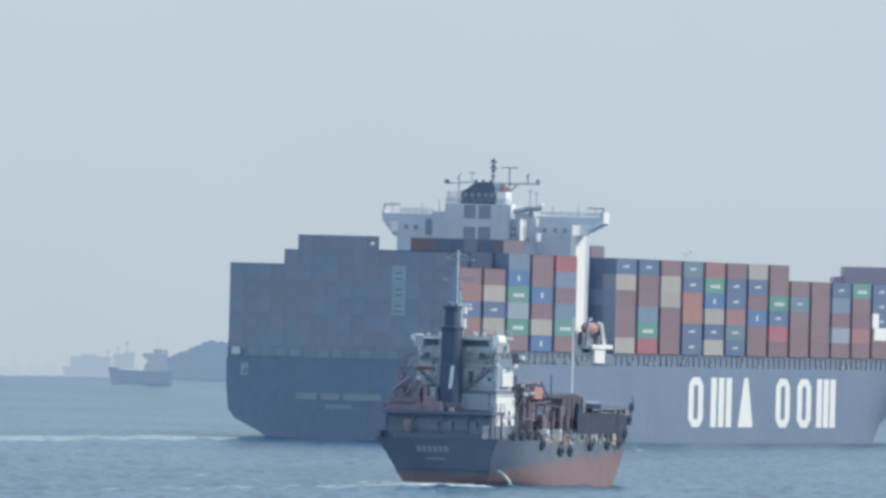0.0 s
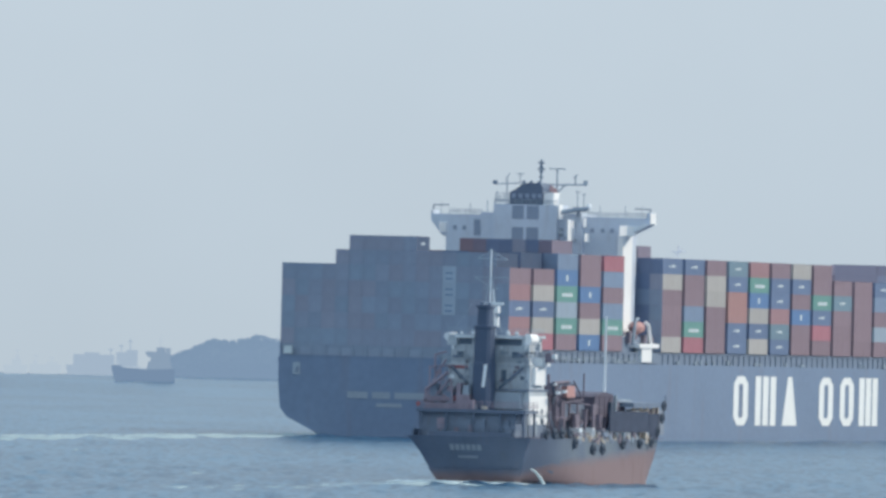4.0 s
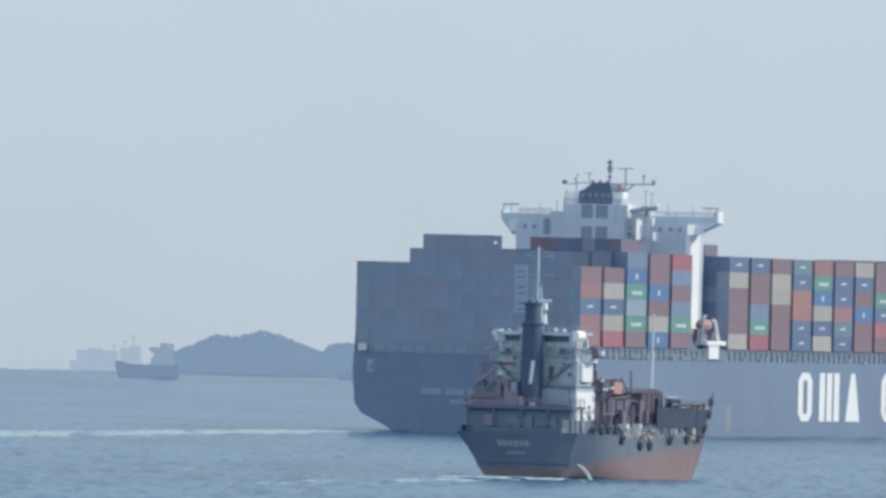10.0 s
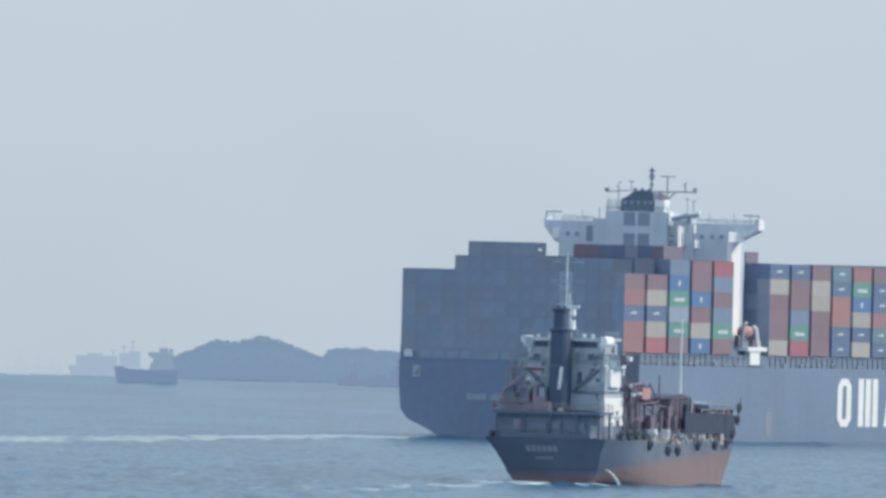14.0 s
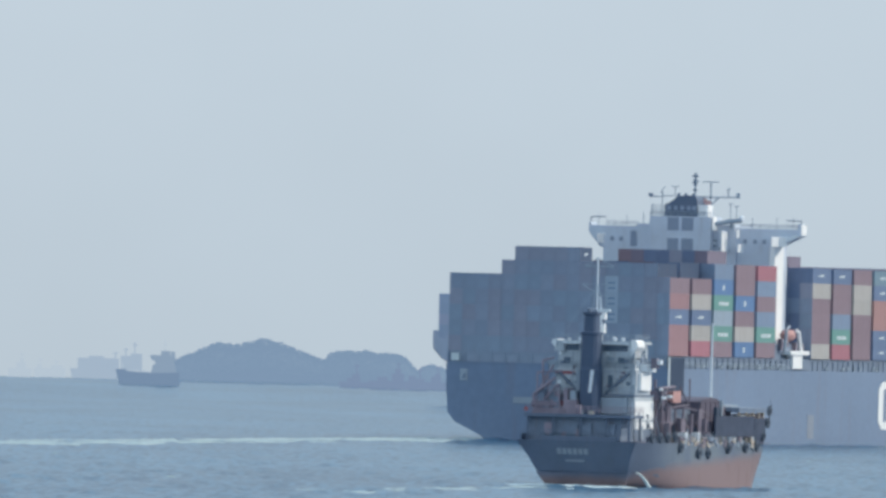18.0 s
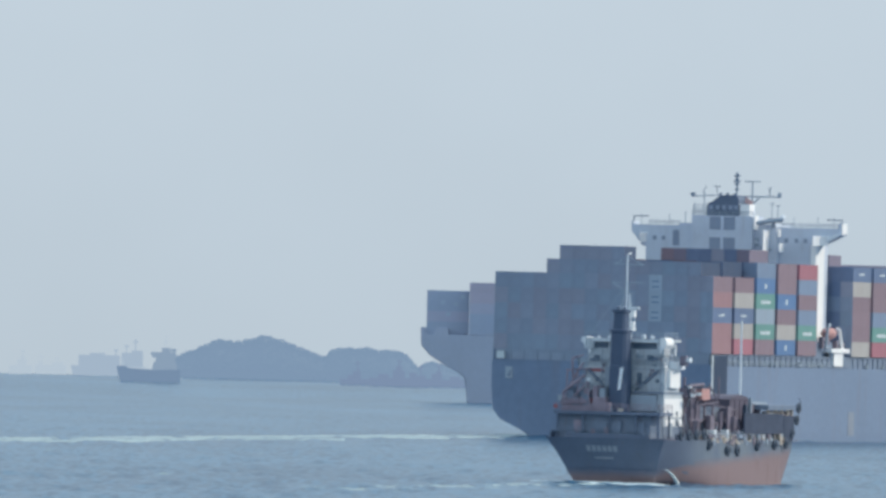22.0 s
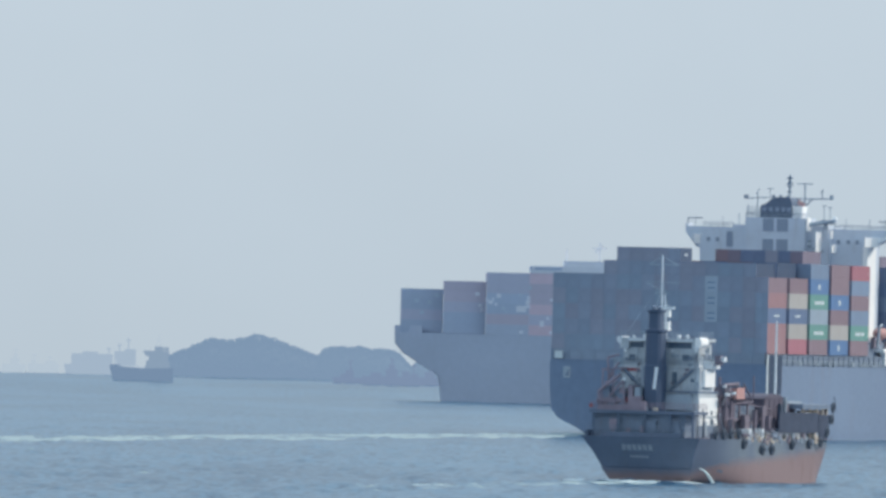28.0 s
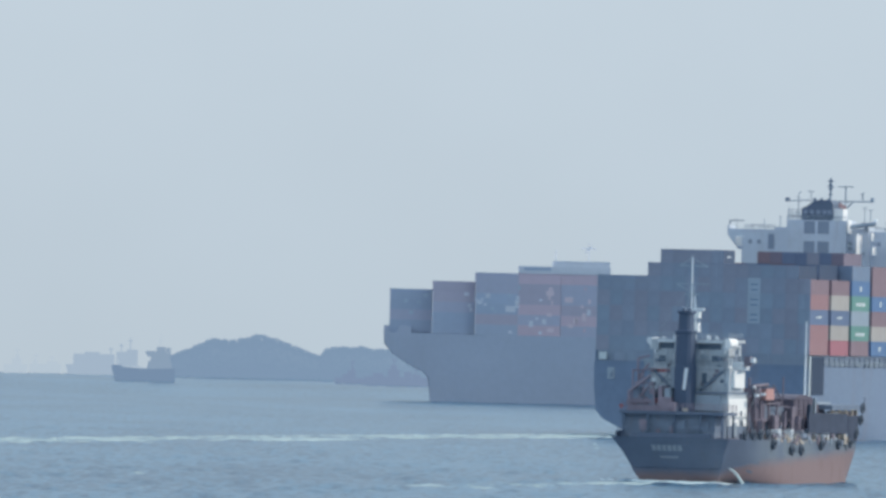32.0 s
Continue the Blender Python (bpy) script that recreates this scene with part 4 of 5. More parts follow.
    for i in range(16):
        x, y, w, h = rs.uniform(-7.0, -0.6), rs.uniform(1.6, 4.4), rs.uniform(0.3, 1.1), rs.uniform(0.3, 1.6)
        shape("poop_gear", rs.choice([DAVIT, RED_STEEL, SHIP_DARK, GREY, DAVIT]), ship, boxes((x, x + w, y, y + 0.6, 8.75, 9.0 + h)))
    shape("gantry", DAVIT, ship, rods(0.12, ((-7.3, 4.5, 8.7), (-7.3, 4.5, 14.2)), ((-5.8, 4.5, 8.7), (-5.8, 4.5, 13.8)), ((-7.3, 4.5, 14.0), (-4.6, 6.5, 14.3)), ((-7.3, 4.5, 11.4), (-5.8, 4.5, 13.6))))
    for x, z, r in ((-2.9, 18.3, 0.26), (1.9, 18.3, 0.34), (3.1, 18.3, 0.30), (-4.4, 18.3, 0.2)):
        shape("roof_dome", WHITE, ship, lambda bm: bmesh.ops.create_icosphere(bm, subdivisions=2, radius=r, matrix=pose(x, 8.0, z + r * 0.7)), smooth=True)
    shape("roof_rail", GREY, ship, lambda bm: rail(bm, [(-5.7, 6.6, 18.3), (5.3, 6.6, 18.3), (5.3, 11.8, 18.3)], 0.8, 1.6, 0.03))
    shape("stern_light", BEIGE, ship, boxes((1.4, 2.0, 0.7, 0.95, 8.8, 9.2)))
    for x in (-7.4,):
        shape("life_ring", RED_STEEL, ship, lambda bm: rod(bm, (x, 0.85, 9.3), (x, 1.0, 9.3), 0.3, 10))
    # rounded roof corners, wing fittings, and the clutter of pipes, lockers and rails aft
    def corner(bm, x0, x1, z0, z1, s):
        pts = [(x0, z0)] + [(x1 - (x1 - x0) * 0.5 * (1 - math.cos(a)), z1 - (z1 - z0) * 0.45 * (1 - math.sin(a))) for a in (0.0, 0.4, 0.8, 1.2, 1.57)] + [(x0, z1)]
        prism(bm, [(s * p, q) for p, q in pts], 1, 6.3, 9.0)
    shape("roof_corner", LIT_WHITE, bridge, lambda bm: corner(bm, 4.9, 5.8, 16.4, 18.5, 1), "rounded bright white roof corner")
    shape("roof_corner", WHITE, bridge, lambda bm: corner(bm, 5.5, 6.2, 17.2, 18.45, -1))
    shape("wing_screen", LIT_WHITE, bridge, boxes((5.2, 5.3, 7.0, 8.2, 14.5, 15.4)), "white side in its sunlit tone")
    for y0, y1, z0, z1, mat in ((7.4, 8.1, 14.9, 15.9, GREY), (9.0, 10.0, 14.8, 16.4, LOUVRE), (8.3, 8.9, 16.1, 17.0, GLASS), (10.3, 11.3, 15.3, 16.2, GLASS), (7.2, 8.0, 16.3, 16.9, LOUVRE)):
        shape("side_fitting", mat, bridge, boxes((5.2, 5.36, y0, y1, z0, z1)))
    shape("wing_repeater", RUST, bridge, boxes((6.5, 7.3, 9.4, 10.4, 14.9, 16.2)))
    shape("wing_lamp", WHITE, bridge, boxes((7.3, 7.8, 9.6, 10.4, 15.4, 16.0)))
    shape("wing_rail", GREY, bridge, lambda bm: rail(bm, [(5.3, 8.6, 15.5), (6.5, 8.6, 15.5), (6.5, 11.4, 15.5)], 0.5, 0.8, 0.03))
    shape("roof_fascia", WHITE, bridge, boxes((-4.6, 4.4, 6.3, 6.42, 17.85, 18.15)))
    for x0, x1, z0, z1 in ((1.3, 4.8, 8.9, 11.0), (-5.9, -3.2, 9.0, 10.9)):
        shape("store_locker", GREY, house, boxes((x0, x1, 5.3, 5.95, z0, z1)))
    shape("house_seam", GREY, house, boxes((0.6, 5.4, 6.74, 6.80, 14.3, 14.42)))
    for x, z0, z1 in ((4.9, 11.5, 16.4), (0.9, 11.5, 17.6), (-3.3, 11.5, 16.9), (5.2, 14.7, 17.8)):
        shape("drain_pipe", GREY, house, rods(0.07, ((x, 6.7, z0), (x, 6.7, z1))))
    rs = random.Random(31)
    for i in range(26):
        x, z, w, h = rs.uniform(-5.4, 5.0), rs.uniform(11.6, 16.6), rs.uniform(0.15, 0.6), rs.uniform(0.15, 0.5)
        shape("wall_fitting", rs.choice([GREY, SHIP_DARK, WHITE, RUST, GREY]), house, boxes((x, x + w, 6.55 if z < 14.5 else 6.78, 6.85 if z < 14.5 else 7.02, z, z + h)))
    for i in range(22):
        x, z, w, h = rs.uniform(-7.0, 0.2), rs.uniform(8.8, 11.4), rs.uniform(0.3, 1.2), rs.uniform(0.25, 0.9)
        shape("davit_gear", rs.choice([DAVIT, DAVIT, RED_STEEL, SHIP_DARK, DAVIT, GREY]), ship, boxes((x, x + w, 2.2 + rs.uniform(0, 2.4), 5.0, z if z < 9.6 else 8.75, max(z, 9.2) + h)))
    shape("davit_frame", DAVIT, ship, rods(0.14, ((-7.2, 2.4, 8.7), (-3.6, 2.4, 12.6)), ((-3.6, 2.4, 12.6), (-3.2, 2.4, 8.7)), ((-6.6, 5.2, 8.7), (-6.9, 5.2, 15.6)), ((-6.9, 5.2, 15.6), (-5.8, 6.4, 16.0)), ((-6.8, 5.2, 13.0), (-5.8, 6.4, 15.0)), ((-7.2, 5.2, 12.4), (-5.8, 6.6, 12.4))))
    shape("port_ladder", GREY, ship, lambda bm: [rod(bm, (-6.6, 6.2, 8.7), (-5.9, 6.8, 14.6), 0.06), rod(bm, (-6.1, 6.2, 8.7), (-5.4, 6.8, 14.6), 0.06)] + [rod(bm, (-6.6 + 0.7 * k / 14, 6.2 + 0.6 * k / 14, 8.7 + 5.9 * k / 14), (-6.1 + 0.7 * k / 14, 6.2 + 0.6 * k / 14, 8.7 + 5.9 * k / 14), 0.04) for k in range(1, 14)])
    for i in range(12):
        x, w, h = rs.uniform(-6.6, 6.0), rs.uniform(0.3, 1.4), rs.uniform(0.4, 2.2)
        shape("mooring_gear", rs.choice([DAVIT, SHIP_DARK, SHIP_DARK]), ship, boxes((x, x + w, 1.1 + rs.uniform(0, 0.5), 1.7, 5.38, 5.6 + h)))
    for x in (-4.6, -1.6, 2.0, 5.0):
        shape("mooring_bollard", SHIP_DARK, ship, lambda bm: [rod(bm, (x, 0.9, 5.3), (x, 0.9, 6.2), 0.2, 8), rod(bm, (x + 0.7, 0.9, 5.3), (x + 0.7, 0.9, 6.2), 0.2, 8), box(bm, x - 0.3, x + 1.0, 0.65, 1.15, 5.3, 5.42)])
    shape("stern_rail", SHIP_DARK, ship, lambda bm: rail(bm, [(-7.6, 0.3, 5.9), (7.4, 0.3, 5.9)], 0.8, 1.2, 0.035))
    shape("mast_arm", GREY, ship, rods(0.07, ((-3.4, 9.5, 25.6), (1.3, 9.5, 25.6)), ((-3.0, 9.5, 28.0), (-1.2, 9.5, 29.0)), ((1.0, 9.5, 27.9), (-1.2, 9.5, 29.0)), ((-3.4, 9.5, 25.6), (-1.2, 9.5, 24.4)), ((0.5, 9.5, 18.3), (-1.2, 9.5, 26.0)), ((-2.7, 9.5, 18.3), (-1.2, 9.5, 26.0))))
    shape("boat_deck_rail", GREY, ship, lambda bm: rail(bm, [(-5.6, 6.9, 14.6), (5.4, 6.9, 14.6)], 0.9, 1.3, 0.035))
    for x, y, z0, z1 in ((-6.6, 6.2, 8.75, 11.2), (-6.6, 11.6, 8.75, 11.2)):
        shape("deck_stanchion", GREY, ship, boxes((x - 0.08, x + 0.08, y - 0.08, y + 0.08, z0, z1)))
    for a, b in (((-1.2, 9.5, 25.6), (-5.4, 7.0, 18.4)),):
        shape("mast_stay", GREY, ship, rods(0.025, (a, b)))
    for x, y, z in ((4.9, 6.3, 17.0), (-5.0, 6.3, 16.4), (6.6, 12.8, 12.0), (-3.4, 2.0, 12.7)):
        shape("floodlight", WHITE, ship, boxes((x, x + 0.35, y - 0.3, y, z, z + 0.35)))
    shape("side_ladder", GREY, ship, lambda bm: [rod(bm, (6.2, 12.9, 5.4), (6.2, 11.0, 8.7), 0.05), rod(bm, (6.8, 12.9, 5.4), (6.8, 11.0, 8.7), 0.05)] + [rod(bm, (6.2, 12.9 - 0.19 * k, 5.4 + 0.33 * k), (6.8, 12.9 - 0.19 * k, 5.4 + 0.33 * k), 0.04) for k in range(1, 10)])
    # cargo deck
    hose = shape("hose_crane", RUST, ship, rods(0.24, ((6.0, 15.0, 5.3), (6.0, 15.0, 12.2)), ((6.0, 14.0, 12.3), (6.2, 19.0, 12.5))), "rusty hose crane")
    shape("crane_head", ORANGE, hose, boxes((5.5, 6.3, 18.3, 21.2, 10.5, 12.0)), "faded red hose crane")
    shape("crane_jib", BLACKISH, hose, boxes((5.7, 6.1, 13.2, 21.6, 12.05, 12.3), (5.7, 6.1, 21.4, 21.7, 10.4, 12.3)))
    shape("crane_brace", BLACKISH, hose, rods(0.13, ((6.0, 13.6, 12.0), (6.0, 16.2, 9.4)), ((6.0, 16.2, 12.0), (6.0, 13.6, 9.6))))
    shape("floodlight", WHITE, ship, boxes((6.8, 7.3, 12.7, 13.2, 10.9, 11.3), (7.4, 7.9, 13.4, 13.9, 11.1, 11.45)))
    shape("manifold_rack", RUST, ship, boxes((2.0, 6.0, 14.5, 24.0, 7.6, 8.0)))
    for y in (14.6, 17.6, 20.6, 23.6):
        shape("rack_frame", RUST, ship, lambda bm: [box(bm, x, x + 0.25, y, y + 0.25, 5.3, 10.4) for x in (2.2, 5.6)] + [box(bm, 2.2, 5.85, y - 0.02, y + 0.27, 10.1, 10.38)])
    shape("cargo_pipe", RUST, ship, rods(0.2, *(((x, 13, 6.4 + 0.1 * i), (x, 40, 6.4 + 0.1 * i)) for i, x in enumerate((-4, -2.6, -1.2, 0.2, 1.6, 3.0)))))
    shape("cargo_trunk", RUST, ship, boxes((-6.0, 4.6, 13.6, 40.0, 5.38, 8.3)))
    tank = shape("deck_tank", TANK_BROWN, ship, boxes((1.2, 6.0, 29.3, 36.2, 5.4, 10.6)), "dark brown-red deck tank")
    for y in (31.0, 32.8, 34.6):
        shape("tank_rib", TANK_BROWN, tank, boxes((6.0, 6.08, y, y + 0.14, 5.4, 10.55)))
    shape("tank_lid", TANK_BROWN, tank, lambda bm: prism(bm, [(29.1, 10.6), (36.3, 10.6), (35.4, 11.0), (32.8, 11.3), (30.2, 11.0)], 0, 1.0, 6.1))
    shape("tank_frame", GREY, tank, boxes((6.0, 6.3, 36.4, 36.8, 5.4, 10.9)))
    shape("deck_cargo", RUST, ship, boxes((0.8, 6.2, 37.0, 40.2, 5.4, 10.0)))
    shape("canvas_cover", GREY, ship, boxes((1.0, 6.4, 36.9, 42.0, 10.05, 10.35)))
    shape("windlass", SHIP_DARK, ship, boxes((-4, 3, 44, 48, 8.55, 9.9)))
    shape("foremast", WHITE, ship, lambda bm: [rod(bm, (2.4, 42.5, 9.0), (2.4, 42.5, 21.0), 0.20, 8, 0.12), rod(bm, (1.7, 42.5, 10.2), (3.1, 42.5, 10.2), 0.1)], "slim pale foremast")
    shape("deck_winch", RUST, ship, boxes((0.5, 2.5, 24.2, 26, 10.2, 12.0), (1.0, 1.3, 25, 25.3, 12, 13.4)))
    rs = random.Random(2)
    for i in range(18):
        y = 14.5 + i * 1.45 + rs.uniform(-0.5, 0.5)
        shape("deck_gear", rs.choice([BEIGE, BEIGE, RUST, WHITE, RUST, BLACKISH]), ship, boxes((6.9, 7.9, y, y + rs.uniform(0.4, 1.4), 5.35, 5.7 + rs.uniform(0, 1.1))))
    shape("pump_house", TANK_BROWN, ship, lambda bm: [box(bm, 1.4, 5.6, 13.6, 19.6, 5.4, 10.7), box(bm, 1.2, 5.8, 13.4, 19.8, 10.7, 10.9), box(bm, 5.6, 5.66, 15.2, 16.1, 5.6, 7.6)], "dark brown pump house")
    shape("cargo_locker", SHIP_DARK, ship, lambda bm: [box(bm, 0.6, 4.8, 20.6, 28.8, 5.4, 9.6), box(bm, 1.4, 4.0, 22.0, 24.2, 9.6, 10.4)], "dark weathered deck locker")
    for i in range(20):
        x, y, w, d, h = rs.uniform(4.8, 6.8), rs.uniform(13.4, 40), rs.uniform(0.3, 1.0), rs.uniform(0.4, 1.8), rs.uniform(0.6, 4.0)
        shape("deck_fitting", rs.choice([RUST, RUST, BLACKISH, SHIP_DARK, RED_STEEL, RUST]), ship, boxes((x, x + w, y, y + d, 5.38, 6.4 + h)))
    for x0, y0, z0, x1, y1, z1 in ((5.0, 16, 9.6, 6.4, 24, 10.2), (4.2, 20, 10.4, 6.8, 30, 9.2), (3.2, 33, 10.2, 6.6, 40, 9.6), (5.8, 22, 12.6, 5.9, 25, 10.4), (5.9, 25.4, 13.6, 5.9, 25.4, 10.6)):
        shape("hose_line", RUST, ship, rods(0.12, ((x0, y0, z0), (x1, y1, z1))))
    for i in range(9):
        y = 14.0 + 3.0 * i
        shape("valve_stand", RUST, ship, lambda bm: [rod(bm, (5.4, y, 5.3), (5.4, y, 7.0 + 0.4 * (i % 3)), 0.16), rod(bm, (5.2, y, 6.9 + 0.4 * (i % 3)), (5.6, y, 6.9 + 0.4 * (i % 3)), 0.35, 8)])
    for y in (15.6, 21.6, 24.9):
        shape("vent_pipe", RUST, ship, lambda bm: [rod(bm, (3.6, y, 5.3), (3.6, y, 11.6), 0.14), rod(bm, (3.6, y, 11.6), (4.2, y, 11.3), 0.18)])
    shape("catwalk", RUST, ship, lambda bm: [box(bm, -0.8, 0.6, 13.0, 41.0, 8.4, 8.55)] + [box(bm, x, x + 0.1, 13.5 + 3 * i, 13.6 + 3 * i, 6.3, 9.4) for i in range(9) for x in (-0.8, 0.5)])
    shape("side_rail", GREY, ship, lambda bm: rail(bm, [(8.0, 13, 5.35), (8.0, 40, 5.35)], 1.0, 1.8, 0.035))
    def tyre(bm, x, y, z):
        rings = []
        for k in range(14):
            a = 2 * math.pi * k / 14
            rings.append([(x + dx, y + r * math.cos(a), z + r * 1.1 * math.sin(a)) for dx, r in ((-0.17, 0.55), (0.0, 0.66), (0.17, 0.55), (0.14, 0.30), (-0.14, 0.30))])
        rings.append(rings[0])
        loft(bm, rings, False)
        bmesh.ops.remove_doubles(bm, verts=bm.verts[:], dist=0.001)
    for y, z in ((16.3, 4.7), (23.0, 3.9), (26.5, 3.9), (34.0, 4.65), (40.3, 4.75), (44.4, 4.9), (5.8, 5.9), (8.8, 5.9), (11.4, 6.0), (14.2, 6.0), (47.6, 6.3), (49.2, 8.0), (49.8, 9.6)):
        fender = shape("tyre_fender", RUBBER, ship, lambda bm: tyre(bm, 8.36 if y < 46 else 8.0, y, z), smooth=True)
        shape("fender_rope", RUBBER, fender, rods(0.05, ((8.25, y, z + 0.5), (8.1, y, z + 1.4))))
    # hoses, lashings and plates lying pale in the sun along the deck edge
    rs = random.Random(12)
    for y0, n in ((17.0, 7), (19.4, 5), (22.6, 4), (25.2, 7), (26.8, 5), (29.4, 4), (32.0, 5), (35.4, 4), (38.0, 4), (41.6, 5), (43.4, 4)):
        for i in range(n):
            y, z, d, h = y0 + rs.uniform(-0.9, 1.3), rs.uniform(4.6, 5.6), rs.uniform(0.25, 1.1), rs.uniform(0.2, 0.75)
            shape("side_gear", rs.choice([BEIGE, RUST, BEIGE, COAMING, GREY, BEIGE, RUST]), ship, boxes((7.7, 8.12 + rs.uniform(0, 0.15), y, y + d, z, min(6.15, z + h))))
    shape("fender_chain", SHIP_DARK, ship, boxes((8.11, 8.16, 24.8, 24.95, 0.8, 4.2)))
    # water pumped overboard in an arc
    def jet(bm):
        pts = [Vector((7.15 + 1.15 * s, 3.4 + 1.8 * s, 1.35 - 0.4 * s - 1.5 * s * s)) for s in [i / 8 for i in range(9)]]
        for i, (a, b) in enumerate(zip(pts, pts[1:])):
            rod(bm, a, b, 0.10 + 0.018 * i, 6, 0.12 + 0.018 * i)
    shape("discharge_jet", FOAM, ship, jet, "white jet of discharge water")
    return ship


bunker_tanker = build_tanker()


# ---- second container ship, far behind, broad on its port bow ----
# Container colours paled and drawn together: the haze is in the paint.
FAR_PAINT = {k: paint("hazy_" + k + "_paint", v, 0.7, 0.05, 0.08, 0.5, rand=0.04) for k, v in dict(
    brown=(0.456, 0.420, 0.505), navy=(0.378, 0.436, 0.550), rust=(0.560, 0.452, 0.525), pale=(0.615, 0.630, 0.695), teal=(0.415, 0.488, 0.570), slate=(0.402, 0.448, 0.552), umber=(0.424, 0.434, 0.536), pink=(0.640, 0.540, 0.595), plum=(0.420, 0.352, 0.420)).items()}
FAR_TIER = 2.88


def far_container_meshes():
    out = {}
    for k, m in FAR_PAINT.items():
        bm = bmesh.new()
        box(bm, -1.22, 1.22, -11.84, -0.02, 0.0, 2.87)
        for x in (-1.2, 1.2):
            for y in (-11.77, -0.09):
                box(bm, x - 0.05, x + 0.05, y - 0.06, y + 0.06, 0, 2.875)
        box(bm, -1.1, 1.1, -0.04, 0.0, 1.25, 1.35)
        me = bpy.data.meshes.new("container")
        bm.to_mesh(me)
        bm.free()
        me.materials.append(m)
        out[k] = me
    return out


def far_hull(bm, zs, stem, beam=16.4):
    """Wall-sided hull behind a raked stem, blunt at the waterline."""
    rings = []
    for d in (0.0, 0.08, 0.2, 0.35, 0.5, 1.5, 4.0, 8.0, 12.0, 18.0, 28.0, 42.0, 60.0, 85.0, 118.0, 182.0):
        half = []
        for z, y0 in zip(zs, stem):
            wide = min(beam, 0.25 + 16.2 * ((d - y0) / 25.0) ** 0.6)
            half.append((max(0.25, wide * min(1.0, d / 0.35) ** 0.5), y0 - d if d < 60 else -d, z))
        rings.append([(-h, y, z) for h, y, z in half] + [(h, y, z) for h, y, z in half[::-1]])
    loft(bm, rings, False)
    n = len(zs)
    for ring in (rings[0], rings[-1]):  # stem and transom, level by level
        for i in range(n - 1):
            bm.faces.new([bm.verts.new(ring[k]) for k in (i, i + 1, 2 * n - 2 - i, 2 * n - 1 - i)])
    bmesh.ops.remove_doubles(bm, verts=bm.verts[:], dist=0.001)
    bmesh.ops.recalc_face_normals(bm, faces=bm.faces[:])


def build_far_ship():
    ship = thing("far_container_ship", "hazy dark blue container ship with brown and blue container stacks", "ship")
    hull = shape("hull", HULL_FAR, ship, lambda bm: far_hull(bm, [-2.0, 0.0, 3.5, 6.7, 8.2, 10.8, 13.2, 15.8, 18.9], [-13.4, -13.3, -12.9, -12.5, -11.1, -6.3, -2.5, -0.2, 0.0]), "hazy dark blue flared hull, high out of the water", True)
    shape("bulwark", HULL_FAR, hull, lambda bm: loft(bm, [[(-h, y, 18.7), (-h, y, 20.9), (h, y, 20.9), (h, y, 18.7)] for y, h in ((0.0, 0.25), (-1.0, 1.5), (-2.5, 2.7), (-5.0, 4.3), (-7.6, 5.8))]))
    meshes = far_container_meshes()
    rs = random.Random(11)
    choice = dict(fore=["navy", "umber", "slate", "navy", "umber", "teal"], dull=["navy", "umber", "slate"], blue=["navy", "brown", "slate", "umber"], mixed=["brown", "rust", "umber", "rust"], red=["plum", "plum", "brown", "plum"])
    # front edge, base, tiers, rows to each side, colours, port outer row alone (abreast of the bridge)
    bays = [(-1.5, 19.7, 4, 1, "fore", False), (-13.38, 19.2, 5, 4, "dull", False), (-25.25, 18.95, 6, 6, "blue", False), (-37.12, 18.95, 6, 6, "mixed", True), (-49.0, 18.95, 6, 6, "mixed", True),
            (-62.8, 18.95, 5, 6, "mixed", False), (-74.7, 18.95, 5, 6, "mixed", False), (-99.9, 20.9, 7, 6, "red", False), (-111.8, 20.9, 7, 6, "red", False), (-123.7, 20.9, 7, 6, "red", False), (-135.6, 20.9, 7, 6, "red", False), (-147.5, 20.9, 6, 6, "red", False)]
    ahead = 0.0
    for y, base, tiers, rows, colours, alone in bays:
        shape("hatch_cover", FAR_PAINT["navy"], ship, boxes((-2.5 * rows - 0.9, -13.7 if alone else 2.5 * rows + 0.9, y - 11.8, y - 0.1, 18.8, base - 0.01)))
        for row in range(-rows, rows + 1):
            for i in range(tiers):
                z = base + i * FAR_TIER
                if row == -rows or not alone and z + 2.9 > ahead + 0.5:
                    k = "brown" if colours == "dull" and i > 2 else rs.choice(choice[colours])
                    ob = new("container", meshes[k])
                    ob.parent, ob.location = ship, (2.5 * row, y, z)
        ahead = base + tiers * FAR_TIER
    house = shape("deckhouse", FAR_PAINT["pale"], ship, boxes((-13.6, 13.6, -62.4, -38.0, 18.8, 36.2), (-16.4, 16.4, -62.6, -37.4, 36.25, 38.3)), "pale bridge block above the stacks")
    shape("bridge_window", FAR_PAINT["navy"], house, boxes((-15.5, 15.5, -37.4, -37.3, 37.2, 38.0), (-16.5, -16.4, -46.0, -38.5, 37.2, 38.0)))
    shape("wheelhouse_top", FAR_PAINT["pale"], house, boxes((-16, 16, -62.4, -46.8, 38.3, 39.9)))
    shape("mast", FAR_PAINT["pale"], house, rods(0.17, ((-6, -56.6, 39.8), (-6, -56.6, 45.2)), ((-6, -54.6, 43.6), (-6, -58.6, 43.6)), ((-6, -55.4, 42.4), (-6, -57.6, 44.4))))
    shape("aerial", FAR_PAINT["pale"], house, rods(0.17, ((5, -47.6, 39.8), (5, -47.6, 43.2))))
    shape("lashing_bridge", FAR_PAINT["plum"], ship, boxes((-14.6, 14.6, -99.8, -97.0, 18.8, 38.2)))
    # small pale and pink marks seen along the stacks and the deck edge
    side = lambda y: -16.2 if y < -25.2 else -11.2
